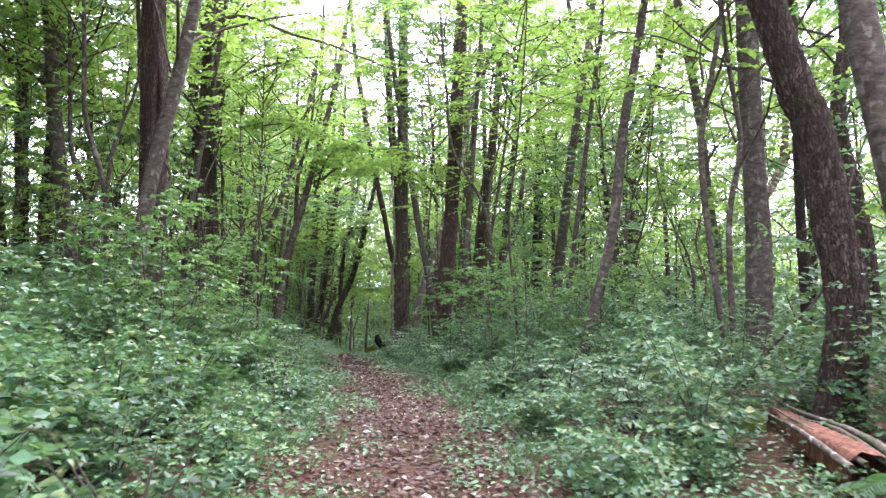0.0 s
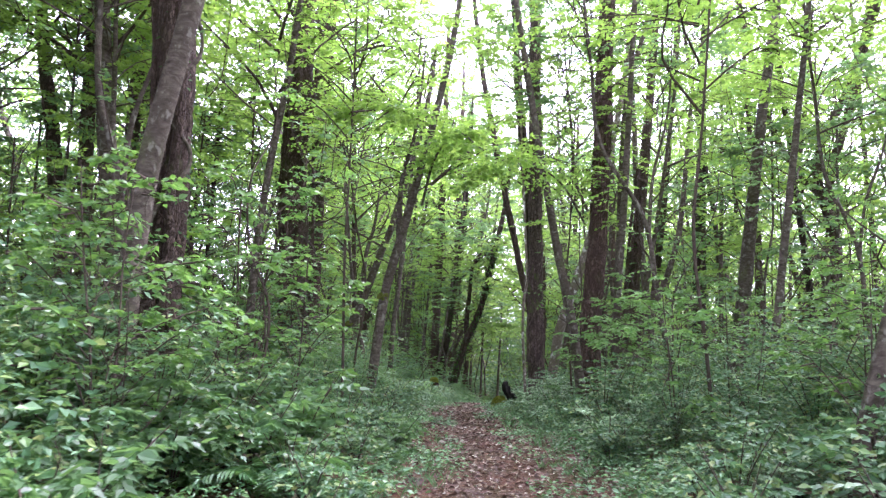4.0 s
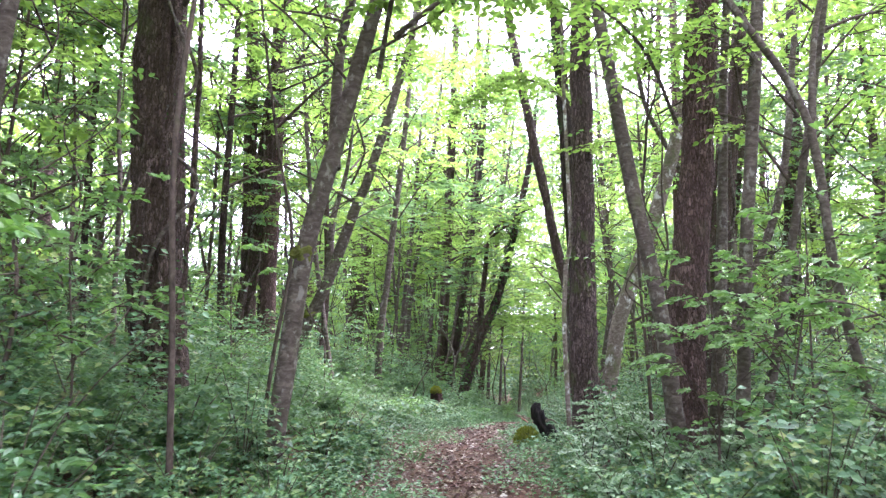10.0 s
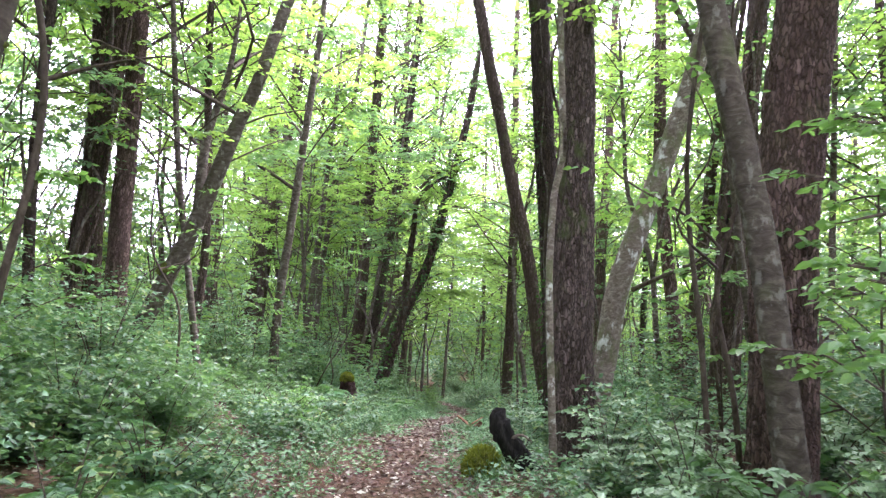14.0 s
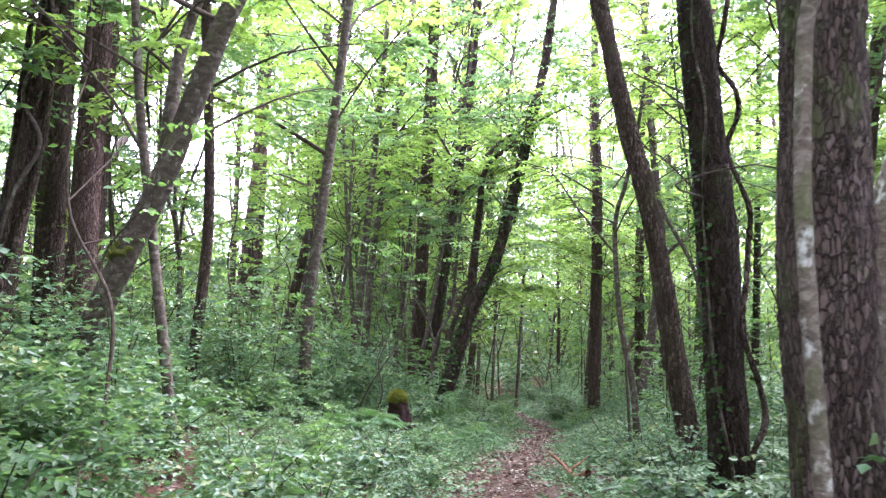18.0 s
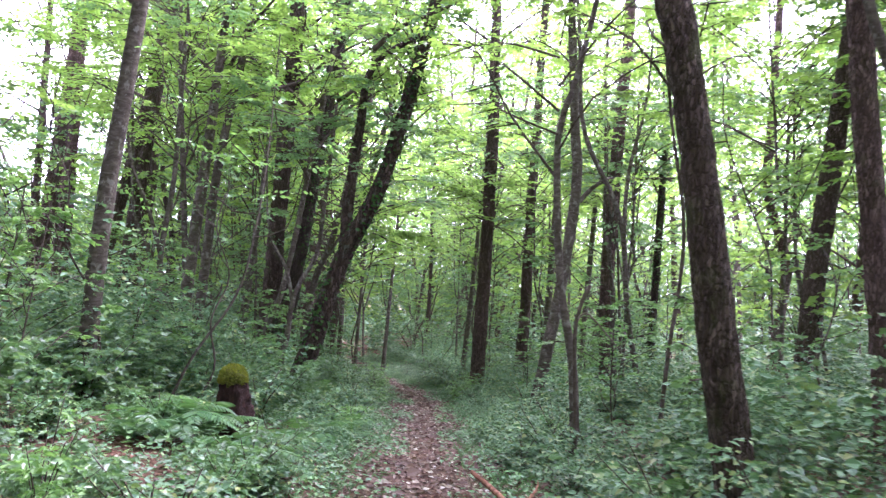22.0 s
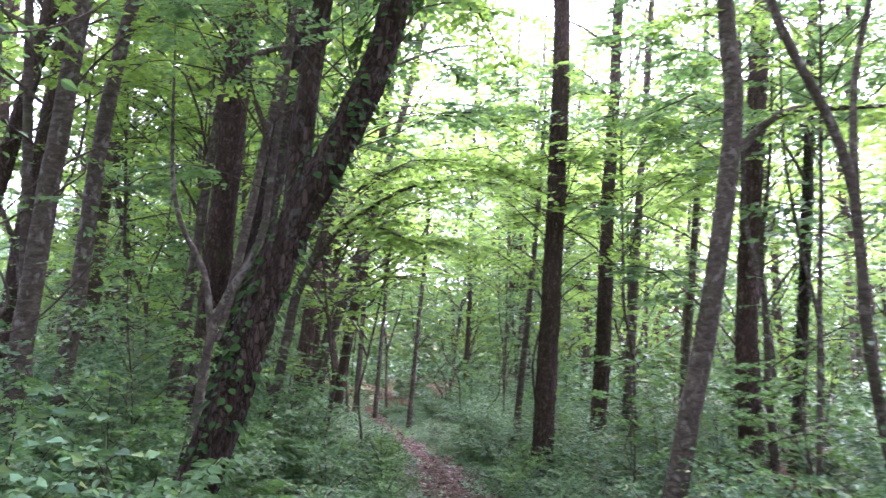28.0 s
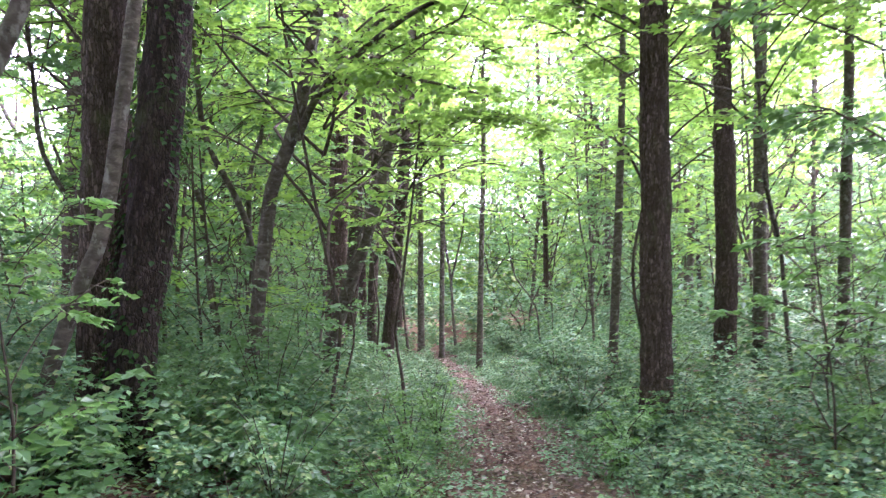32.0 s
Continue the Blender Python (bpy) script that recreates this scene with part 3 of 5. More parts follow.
def tree(kind, x, y, dia, prof, number):
    barkname, top, crown, bases, label, name = KINDS[kind]
    g = np.random.default_rng(1000 + number)
    z = float(ground_z(x, y))
    root = new(name)
    root.empty_display_size = 0.3
    root.matrix_world = pose(x, y, z)
    tagged(root, label, "tree", "trees of the forest")
    top = max(top * g.uniform(0.9, 1.15), prof[-1][0] + (2.5 if crown else 0.0))
    near = abs(x - path_x(y)) < 6 and -5 < y < 56
    rough = near and barkname in ("oak", "mossy", "pine", "dark", "brown") and dia > 0.2
    line = stem_line(prof, top, step=0.1 if rough else 0.24)
    broken = kind in ("snag", "dead")
    part("trunk", trunk_mesh("trunk", line, dia, BARK[barkname], (44 if dia > 0.3 else 30) if rough else 18 if near else 10, number,
                             flare=0.32 if dia > 0.2 else 0.2, taper=0.15 if broken else 0.6, wobble=(0.02 if rough else 0.05) if barkname in ("oak", "mossy", "dark") else 0.02 if rough else 0.03, broken=broken, ridges=(0.011 if dia > 0.3 else 0.008) if rough else 0.0), root)
    if -2.5 < x - path_x(y) < 5 and y < 23 and kind not in ("thin", "maple", "birch", "limb"):
        bases = bases[:1]
    for k, zb in enumerate(bases):
        limbs, leaves = CROWNS[crown][int(g.integers(len(CROWNS[crown])))]
        zb = min(zb + g.uniform(-0.6, 0.8) + (2.5 if 0.5 < x - path_x(y) < 7 and dia > 0.15 else 0.0), top - 2.0)
        c = at_height(line, zb)
        airy = 0.3 < x - path_x(y) < 7 and 8 < y < 34 and dia > 0.15
        if airy:
            zb = min(zb + 3.0, top - 2.0)
            c = at_height(line, zb)
        size = (0.65 if airy else 1.0) * min(1.1, (top - zb + 1.2) / {"broad": 10.5, "dark": 10.5, "high": 7.0, "small": 5.2}[crown])
        m = pose(c[0], c[1], zb, g.uniform(-5, 5), g.uniform(-5, 5), g.uniform(0, 360)) @ Matrix.Diagonal((min(size, 1.15), min(size, 1.15), size, 1))
        part("branchwork", limbs, root, at=m)
        part("crown", leaves, root, at=m)
    if kind == "maple":
        f = at_height(line, prof[2][0])
        fork = smooth_line([f + [0, 0, -0.2], f + [-0.04, 0.1, 0.4], f + [-0.02, 0.2, 1.4], f + [0.25, 0.3, 2.6], f + [0.4, 0.4, 4.5]], 0.15)
        part("limb", quads_mesh("limb", *tube(fork, np.linspace(dia * 0.33, 0.012, len(fork)), 12, 0.04, number), BARK[barkname]), root, "second stem above the fork")
        zk, xk = prof[1]
        part("moss", blob_mesh("moss", (xk - 0.01, -0.03, zk), (dia * 0.5, dia * 0.5, dia * 0.42), number, MOSS, 0.25), root, "green moss on the knee of the trunk")
    if kind == "dead":
        fork = smooth_line([[prof[1][1], 0, prof[1][0]], [prof[1][1] + 0.1, -0.05, prof[1][0] + 0.12], [prof[1][1] + 0.32, -0.1, prof[1][0] - 0.1], [prof[1][1] + 0.5, -0.12, prof[1][0] - 0.3]], 0.06)
        part("twig", quads_mesh("twig", *tube(fork, np.linspace(dia * 0.3, 0.005, len(fork)), 6, 0.1, 5), BARK["birch"]), root, "pale broken side twig")
    if kind == "snag":
        part("splinter", quads_mesh("splinter", *tube([[line[-1][0] + 0.06, 0, line[-1][2] - 0.3], [line[-1][0] + 0.09, 0, line[-1][2] + 0.35]], [dia * 0.2, 0.01], 6), BARK["oak"]), root)
    if kind == "ivylean":
        part("ivy", ivy_mesh(line, dia, 0.1, 8.0, 1300, number, 0.085), root, "scattered broad green ivy leaves")
        for z, k, sc in ((3.4, 2, 0.6), (4.6, 0, 0.75), (5.6, 2, 0.85)):
            c = at_height(line, z)
            m = pose(c[0] + 0.2, c[1], z, 0, 0, 70 * k + 20 * z) @ Matrix.Diagonal((sc, sc, sc * 0.9, 1))
            part("branchwork", CROWNS["layer"][k][0], root, at=m)
            part("crown", CROWNS["layer"][k][1], root, at=m)
        f = at_height(line, 2.9)
        fork = smooth_line([f + [-0.04, 0.05, -0.3], f + [-0.02, 0.06, 0.3], [0.88, 0.1, 3.7], [1.02, 0.1, 5.1], [1.2, 0.1, 6.3], [2.1, 0.1, 7.0]], 0.15)
        part("limb", quads_mesh("limb", *tube(fork, np.linspace(dia * 0.36, dia * 0.12, len(fork)), 24, 0.03, number), BARK[barkname]), root, "upright second stem")
    if kind in ("ivy", "ivyliana"):
        part("ivy", ivy_mesh(line, dia, 0.1, 9.0, 2600 if kind == "ivy" else 3600, number, 0.06 if kind == "ivy" else 0.05, None if kind == "ivy" else 3.3), root, "glossy dark ivy leaves")
    if kind == "ivyliana":
        part("vine", quads_mesh("vine", *loop_vine(line, dia, -0.05, 6.5, -1.75, 0.014, 3, 0.22, 2.6, 0.02), BARK["grey"]), root, "pale thin vine")
        part("vine", quads_mesh("vine", *loop_vine(line, dia, -0.05, 7.0, -0.25, 0.026, 5, 0.35, 0.95, 0.35), BARK["oak"]), root, "thick twisted vine")
    if kind == "vine":
        for j in range(3):
            part("vine", quads_mesh("vine", *vine_tube(line, dia, 0.0, 7.5, g.uniform(-0.5, 0.6), -1.2 - j * 1.1, g.uniform(0.03, 0.06), number + j), BARK["oak"]), root)
        part("vine", quads_mesh("vine", *loop_vine(line, dia, 0.0, 6.5, -1.0, 0.028, number, 0.7, 2.2, 0.15), BARK["grey"]), root, "twisting grey vine")
        part("ivy", ivy_mesh(line, dia, 1.5, 7.0, 500, number), root)
        if dia > 0.45:
            part("vine", quads_mesh("vine", *vine_tube(line, dia, 0.0, 8.0, -0.12, -0.75, 0.06, number + 9), BARK["oak"]), root, "thick woody vine pressed against the trunk")
    return root, line


def blob_mesh(name, at, size, seed, mat, rough=0.12):
    bm = bmesh.new()
    bmesh.ops.create_icosphere(bm, subdivisions=4, radius=1)
    for v in bm.verts:
        d = noise.noise(v.co * 2.1 + Vector((seed, 0, 0))) * rough * 2 + noise.noise(v.co * 7 + Vector((0, seed, 0))) * rough * 0.7
        v.co = Vector((v.co.x * size[0], v.co.y * size[1], v.co.z * size[2])) * (1 + d) + Vector(at)
    me = bpy.data.meshes.new(name)
    bm.to_mesh(me)
    bm.free()
    me.polygons.foreach_set("use_smooth", np.full(len(me.polygons), True))
    me.materials.append(mat)
    return me


# ---- the trees that stand along the path: kind, x, y, thickness, (height, sideways) along the trunk ----
PLACED = []


def plant(kind, x, y, dia, *prof):
    made = tree(kind, x, y, dia, list(prof), len(PLACED))
    PLACED.append((x, y))
    return made


plant("oak", -11.08, 18.90, 0.36, (1.08, -0.16), (4.66, -0.68), (6.94, -1.16))
plant("oak", -10.73, 18.90, 0.39, (1.22, -0.06), (4.64, -0.24), (7.04, -0.31))
plant("grey", -8.13, 16.50, 0.40, (1.27, -0.19), (4.42, -0.66), (8.77, -1.15))
plant("vine", -4.98, 12.30, 0.50, (1.64, 0.05), (3.84, 0.12), (6.57, -0.02))
plant("grey", -4.87, 11.40, 0.27, (1.28, 0.13), (2.87, 0.3), (4.38, 0.64), (6.02, 0.96))
plant("vine", -6.34, 20.20, 0.71, (1.71, -0.06), (4.62, -0.16), (10.89, -0.04))
plant("grey", -11.04, 16.00, 0.24, (1.88, -0.07), (6.88, -0.27))
plant("mossy", -1.36, 24.85, 0.46, (1.11, 0.01), (7.93, 0.06))
plant("pine", -0.01, 22.50, 0.51, (1.09, 0.07), (6.59, 0.4))
plant("ivy", 4.43, 36.00, 0.59, (3.44, 0.17), (15.67, 0.79))
plant("grey", 3.39, 23.50, 0.37, (2.24, 0.29), (6.37, 0.82), (9.36, 1.32))
plant("thin", 2.84, 18.10, 0.16, (2.34, 0.33), (7.54, 1.05))
plant("grey", 2.13, 11.90, 0.18, (0.51, 0.13), (2.36, 0.61), (4.16, 0.84), (6.06, 1.19))
plant("grey", 5.07, 11.85, 0.41, (0.67, -0.01), (5.89, -0.07))
plant("oak", 3.74, 7.10, 0.40, (0.45, 0.06), (1.1, 0.14), (1.95, 0.04), (3.0, -0.13), (4.1, -0.5))
plant("grey", 4.19, 6.00, 0.33, (2.64, -0.52), (3.76, -0.73))
plant("thin", 2.34, 30.30, 0.29, (2.77, -0.25), (6.15, -0.56), (11.48, -0.68))
plant("thin", 1.18, 30.30, 0.25, (2.77, 0.97), (5.5, 1.93), (9.61, 2.45))
plant("thin", 0.57, 24.00, 0.20, (2.71, 0.16), (7.93, 0.48), (10.75, 1.36))
plant("maple", -4.44, 19.20, 0.22, (0.99, 0.13), (2.37, 0.31), (3.47, 0.61), (5.61, 1.19))
plant("grey", -0.14, 21.70, 0.22, (0.62, -0.07), (1.98, -0.22), (2.98, -0.41), (4.45, -0.68))
plant("birch", -1.14, 25.80, 0.31, (1.3, 0.24), (2.15, 0.39), (3.59, 0.9), (4.89, 1.31), (6.41, 1.69))
plant("grey", -6.04, 16.80, 0.17, (1.76, 0.14), (3.59, 0.28), (6.29, 0.68))
plant("thin", -14.42, 29.30, 0.31, (2.25, 0.11), (6.16, 0.3), (10.29, 1.63))
plant("oak", -10.16, 30.00, 0.45, (2.08, -0.05), (10.12, -0.24))
plant("oak", -10.15, 30.80, 0.40, (2.19, 0.0), (10.86, 0.01))
plant("vine", -9.79, 28.50, 0.34, (1.19, 0.16), (3.33, 0.45), (5.38, 0.6))
plant("pine", -9.60, 29.90, 0.44, (1.45, 0.01), (5.66, 0.05))
plant("maple", -8.49, 28.00, 0.30, (1.34, 0.62), (1.92, 0.88), (2.8, 1.29), (4.42, 1.88), (5.24, 2.22))
plant("thin", -7.04, 28.20, 0.13, (2.57, -0.44), (3.51, -0.61), (4.76, -0.76))
plant("oak", -1.38, 29.80, 0.27, (0.95, -0.15), (3.05, -0.48), (4.95, -0.91))
plant("ivyliana", -1.43, 27.40, 0.34, (0.89, -0.03), (2.72, -0.11), (4.04, -0.22))
plant("pine", 1.55, 33.00, 0.30, (1.25, -0.12), (4.93, -0.49), (6.64, -0.51))
plant("birch", -1.60, 24.15, 0.08, (1.3, -0.06), (1.6, -0.07), (2.1, -0.08), (2.8, -0.05), (3.05, 0.0), (3.35, 0.04), (3.8, 0.02))
plant("oak", -7.80, 42.80, 0.47, (1.66, 0.07), (5.33, 0.23), (8.69, 0.35))
plant("ivy", -7.45, 42.70, 0.46, (1.1, 0.06), (2.52, 0.3), (5.39, 0.68), (8.33, 1.0))
plant("ivylean", -6.20, 38.20, 0.36, (1.07, 0.36), (2.77, 0.86), (4.21, 1.48), (6.85, 2.13))
plant("oak", -2.40, 46.50, 0.44, (0.61, 0.02), (5.14, 0.17), (11.29, 0.14))
plant("oak", -0.70, 50.70, 0.41, (1.25, 0.03), (7.11, 0.19), (12.38, 0.37))
plant("grey", 0.41, 52.80, 0.32, (1.12, 0.04), (5.47, 0.18), (7.83, 0.31))
plant("limb", -1.41, 40.90, 0.28, (1.42, 0.25), (3.04, 0.53), (5.13, 0.75), (6.57, 0.64))
plant("pine", 1.14, 45.30, 0.41, (0.75, -0.02), (3.6, -0.07), (8.2, 0.16))
plant("ivy", 2.99, 48.00, 0.29, (2.26, 0.09), (9.18, 0.35))
plant("grey", -7.74, 33.60, 0.24, (0.7, 0.05), (2.55, 0.16), (4.46, 0.38))
plant("pine", -15.95, 47.00, 0.46, (4.01, 0.33), (10.27, 0.84))
plant("oak", -16.26, 47.50, 0.27, (4.08, 0.01), (10.13, 0.03))
plant("oak", -12.86, 44.00, 0.37, (3.44, 0.69), (6.75, 1.35))
plant("oak", -12.43, 45.00, 0.42, (3.76, 0.37), (9.09, 0.89))
plant("grey", -8.93, 41.00, 0.23, (2.2, 0.15), (4.67, 0.31), (7.57, 0.76))
plant("thin", -8.77, 44.00, 0.22, (2.7, 0.21), (5.52, 0.43))
plant("thin", -8.62, 40.00, 0.15, (2.41, -0.22), (5.49, -0.5))
plant("sapling", -1.76, 34.00, 0.13, (1.17, -0.07), (2.25, -0.27), (3.99, -0.36), (4.63, -0.19))
plant("dead", -1.94, 33.00, 0.05, (0.63, -0.02), (1.61, -0.05), (2.03, 0.09))
plant("grey", -7.46, 45.10, 0.18, (1.42, 0.22), (2.87, 0.44), (3.61, 0.75), (4.97, 1.07))
plant("grey", -8.35, 50.40, 0.29, (1.64, 0.58), (3.37, 1.2), (5.64, 1.82))
plant("oak", -8.89, 54.00, 0.33, (2.87, 0.22), (8.26, 0.63))
plant("oak", -9.08, 57.00, 0.29, (2.29, 0.13), (7.13, 0.4))
plant("grey", -8.15, 42.20, 0.14, (1.55, 0.64), (2.02, 0.84), (3.71, 1.14))
plant("snag", 3.59, 45.00, 0.29, (1.02, 0.07), (4.04, 0.27))
plant("thin", -2.72, 51.00, 0.19, (1.08, 0.07), (4.52, 0.3))
plant("grey", 0.50, 21.40, 0.17, (0.51, 0.02), (2.66, 0.13), (5.21, 0.34))
plant("thin", 0.82, 22.05, 0.13, (2.71, 0.47), (5.42, 0.93))
plant("pine", -15.00, 47.00, 0.37, (4.66, 0.02), (11.67, 0.06))
plant("pine", -8.58, 52.00, 0.42, (4.25, 0.2), (7.7, 0.36))
plant("thin", -8.90, 40.00, 0.27, (2.95, 0.22), (9.43, 0.69))
plant("pine", -19.20, 32.90, 0.54, (4.26, 0.04), (10.96, 0.11))
plant("oak", -15.34, 52.90, 0.88, (4.87, 0.2), (13.87, 0.58))
plant("pine", -17.35, 51.20, 0.60, (7.05, 0.15), (14.19, 0.3))
plant("oak", 2.47, 37.00, 0.37, (2.5, 0.17), (4.88, 0.49))
plant("vine", 1.26, 28.80, 0.37, (1.33, 0.07), (3.52, 0.17), (4.22, 0.25))
plant("oak", -11.46, 21.00, 0.45, (1.02, 0.01), (3.59, 0.05), (5.79, 0.13))
plant("grey", 1.47, 51.30, 0.23, (0.58, 0.03), (4.46, 0.26), (7.08, 0.4))
plant("thin", -7.54, 60.00, 0.19, (0.98, 0.03), (4.57, 0.15))
plant("thin", -5.97, 57.00, 0.20, (0.87, 0.04), (4.67, 0.23))
plant("thin", -8.61, 62.00, 0.25, (1.65, 0.03), (4.11, 0.09))
plant("oak", -8.15, 55.00, 0.34, (1.84, 0.22), (5.04, 0.61))
plant("thin", 4.08, 10.50, 0.11, (0.36, -0.05), (2.04, -0.27), (3.52, -0.35), (4.79, -0.11))
plant("thin", 4.20, 10.70, 0.10, (0.34, -0.0), (2.3, -0.02), (3.56, 0.19), (4.68, 0.06))


# ---- trees farther off, filling the wood ----
def far_wood():
    g = np.random.default_rng(21)
    lines = [stem_line([(2, g.normal(0, 0.14)), (4.5, g.normal(0, 0.35)), (7, g.normal(0, 0.55)), (10, g.normal(0, 0.9))], 20) for _ in range(8)]
    kinds = ["oak", "grey", "oak", "pine", "grey", "dark", "oak", "grey"]
    trunks = [trunk_mesh("trunk", l, 0.3, BARK[b], 9, 300 + i) for i, (l, b) in enumerate(zip(lines, kinds))]
    taken, count, tries = list(PLACED), 0, 0
    while count < 225 and tries < 9000:
        tries += 1
        x, y = g.uniform(-42, 36), g.uniform(-14, 96)
        d = x - path_x(y)
        room = 9.0 if y < 46 else (5.0 if y < 60 else 1.6)
        if y < 3:
            room = 3.0 if y < -1 else 7.5
        if abs(d) < room or any((x - a) ** 2 + (y - b) ** 2 < 3.2 for a, b in taken):
            continue
        # the wood opens towards both sides
        if abs(d) > 13 and y > 12 and g.random() < (0.5 if d > 0 else 0.3):
            continue
        taken.append((x, y))
        count += 1
        i = int(g.integers(8))
        s = g.uniform(0.5, 1.25)
        root = new("pine_tree" if kinds[i] == "pine" else "forest_tree")
        root.matrix_world = pose(x, y, float(ground_z(x, y)), g.normal(0, 3.0), g.normal(0, 3.5), g.uniform(0, 360))
        tagged(root, "far forest tree with " + {"oak": "brown", "pine": "reddish", "grey": "grey", "dark": "dark"}[kinds[i]] + " trunk and leafy crown", "tree", "trees of the forest")
        part("trunk", trunks[i], root, at=Matrix.Diagonal((s, s, g.uniform(0.85, 1.1), 1)))
        # Upper crowns are frequent on the left, added mostly above view to shade it.
        for zb, sc in ((g.uniform(3.2, 5.5), g.uniform(0.9, 1.1)),) + (((g.uniform(10.0, 13.0), g.uniform(0.75, 0.95)),) if g.random() < (0.25 if y > 46 and abs(d) < 11 else 0.2 if d > 0 else 0.0 if open_slope(x, y) else 0.9 if d > -20 else 0.5) else ()):
            # Right of the path mostly bright leaves, imitating stronger light by their colour.
            limbs, leaves = CROWNS["far"][int(g.integers(5)) if d < 2 or g.random() < 0.3 else int(g.integers(2))]
            c = at_height(lines[i], zb)
            if d > 3:
                sc *= 0.75
            if open_slope(x, y):
                zb, sc = zb * 0.6, 0.55
            m = pose(c[0] * s, c[1] * s, zb, 0, 0, g.uniform(0, 360)) @ Matrix.Diagonal((sc, sc, sc, 1))
            part("branchwork", limbs, root, at=m)
            part("crown", leaves, root, at=m)


far_wood()


def shade_tree(x, y, turn):
    """A second-row tree, some unseen and only for shade; the dark crown begins at head height of the young wood."""
    g = np.random.default_rng(int(turn) + 900)
    root = new("forest_tree")
    root.matrix_world = pose(x, y, float(ground_z(x, y)), g.normal(0, 2), g.normal(0, 2), turn)
    tagged(root, "slender tree with a deep green crown, added for cover and shade" if x < path_x(y) else "slender forest tree with a bright green crown", "tree", "trees of the forest")
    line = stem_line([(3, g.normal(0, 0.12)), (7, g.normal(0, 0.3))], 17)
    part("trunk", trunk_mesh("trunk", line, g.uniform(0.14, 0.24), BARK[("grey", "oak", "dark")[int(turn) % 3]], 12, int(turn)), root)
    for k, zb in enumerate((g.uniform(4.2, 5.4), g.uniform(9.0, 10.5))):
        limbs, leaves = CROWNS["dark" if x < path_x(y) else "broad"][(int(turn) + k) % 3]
        c = at_height(line, zb)
        m = pose(c[0], c[1], zb, 0, 0, 97 * k) @ Matrix.Diagonal((1.1, 1.1, 0.85, 1))
        part("branchwork", limbs, root, at=m)
        part("crown", leaves, root, at=m)


# Several left-hand trees stand out of view, added to shade the undergrowth below.
for spot in ((6.4, 27.5, 11), (9.5, 31.0, 52), (4.9, 34.0, 93), (7.2, 14.6, 257), (10.5, 46.0, 216), (9.6, 19.5, 298),
             (-9.4, 12.6, 61), (-12.5, 17.5, 102), (-4.4, 2.2, 130), (-2.9, 2.4, 88), (-4.9, 6.0, 35), (-9.2, 27.0, 47), (-8.8, 31.5, 79), (-7.2, 5.2, 171), (-3.6, -1.6, 212), (-7.6, 9.4, 253), (-10.8, 24.5, 143), (2.6, 60.0, 225)):
    shade_tree(*spot)


def young_wood():
    """Young leafy trees under the canopy."""
    g = np.random.default_rng(33)
    stems = [trunk_mesh("stem", stem_line([(1.2, g.normal(0, 0.1)), (2.4, g.normal(0, 0.2))], 5.5), 0.07, BARK["twig"], 7, 400 + i) for i in range(4)]
    count, tries = 0, 0
    while count < 290 and tries < 9000:
        tries += 1
        x, y = g.uniform(-34, 28), g.uniform(4, 88)
        d = abs(x - path_x(y))
        if d < (6.5 if y < 40 else (4.0 if y < 60 else 1.2)) or (d > 12 and g.random() < 0.55) or (x > path_x(y) and y > 14 and g.random() < 0.45):
            continue
        count += 1
        s = g.uniform(0.6, 1.3)
        root = new("young_tree")
        root.matrix_world = pose(x, y, float(ground_z(x, y)), g.normal(0, 4), g.normal(0, 4), g.uniform(0, 360)) @ Matrix.Diagonal((s, s, s, 1))
        tagged(root, "young leafy tree with a thin dark stem", "tree", "young trees of the forest")
        part("stem", stems[int(g.integers(4))], root)
        limbs, leaves = CROWNS["young"][int(g.integers(4))]
        m = pose(0, 0, g.uniform(0.7, 1.6))
        part("branchwork", limbs, root, at=m)
        part("crown", leaves, root, at=m)


def near_young(x, y, s, tilt=0.0, turn=0.0):
    """A slender young tree beside the path, with small bright leaves in flat sprays."""
    root = new("sapling_tree")
    root.matrix_world = pose(x, y, float(ground_z(x, y)), 0, tilt, turn) @ Matrix.Diagonal((s, s, s, 1))
    tagged(root, "slender young tree beside the path with bright leaf sprays", "tree", "young trees beside the path")
    k = int(turn) % 4
    part("stem", SPRIG_STEMS[k], root)
    limbs, leaves = CROWNS["sprig"][k]
    m = pose(0, 0, 0.45)
    part("branchwork", limbs, root, at=m)
    part("crown", leaves, root, at=m)


def leafy_pole(x, y, base, s, turn):
    """A thin pole of a tree that carries its leaves low enough to hang over the path."""
    root = new("young_tree")
    root.matrix_world = pose(x, y, float(ground_z(x, y)), 0, 0, turn)
    tagged(root, "slim young tree spreading layered green leaves near the path", "tree", "young trees of the forest")
    line = stem_line([(base * 0.3, 0.12), (base * 0.65, 0.3), (base, 0.05)], base + 4.2 * s)
    part("stem", trunk_mesh("stem", line, 0.055, BARK["twig"], 10, int(turn)), root)
    for k, lift in enumerate((0.0, 1.1)):
        limbs, leaves = CROWNS["small"][(int(turn) + k) % 4]
        m = pose(0.05, 0, base + lift, 0, 0, 130 * k) @ Matrix.Diagonal((s * 1.15, s * 1.15, s * 0.85, 1))
        part("branchwork", limbs, root, at=m)
        part("crown", leaves, root, at=m)


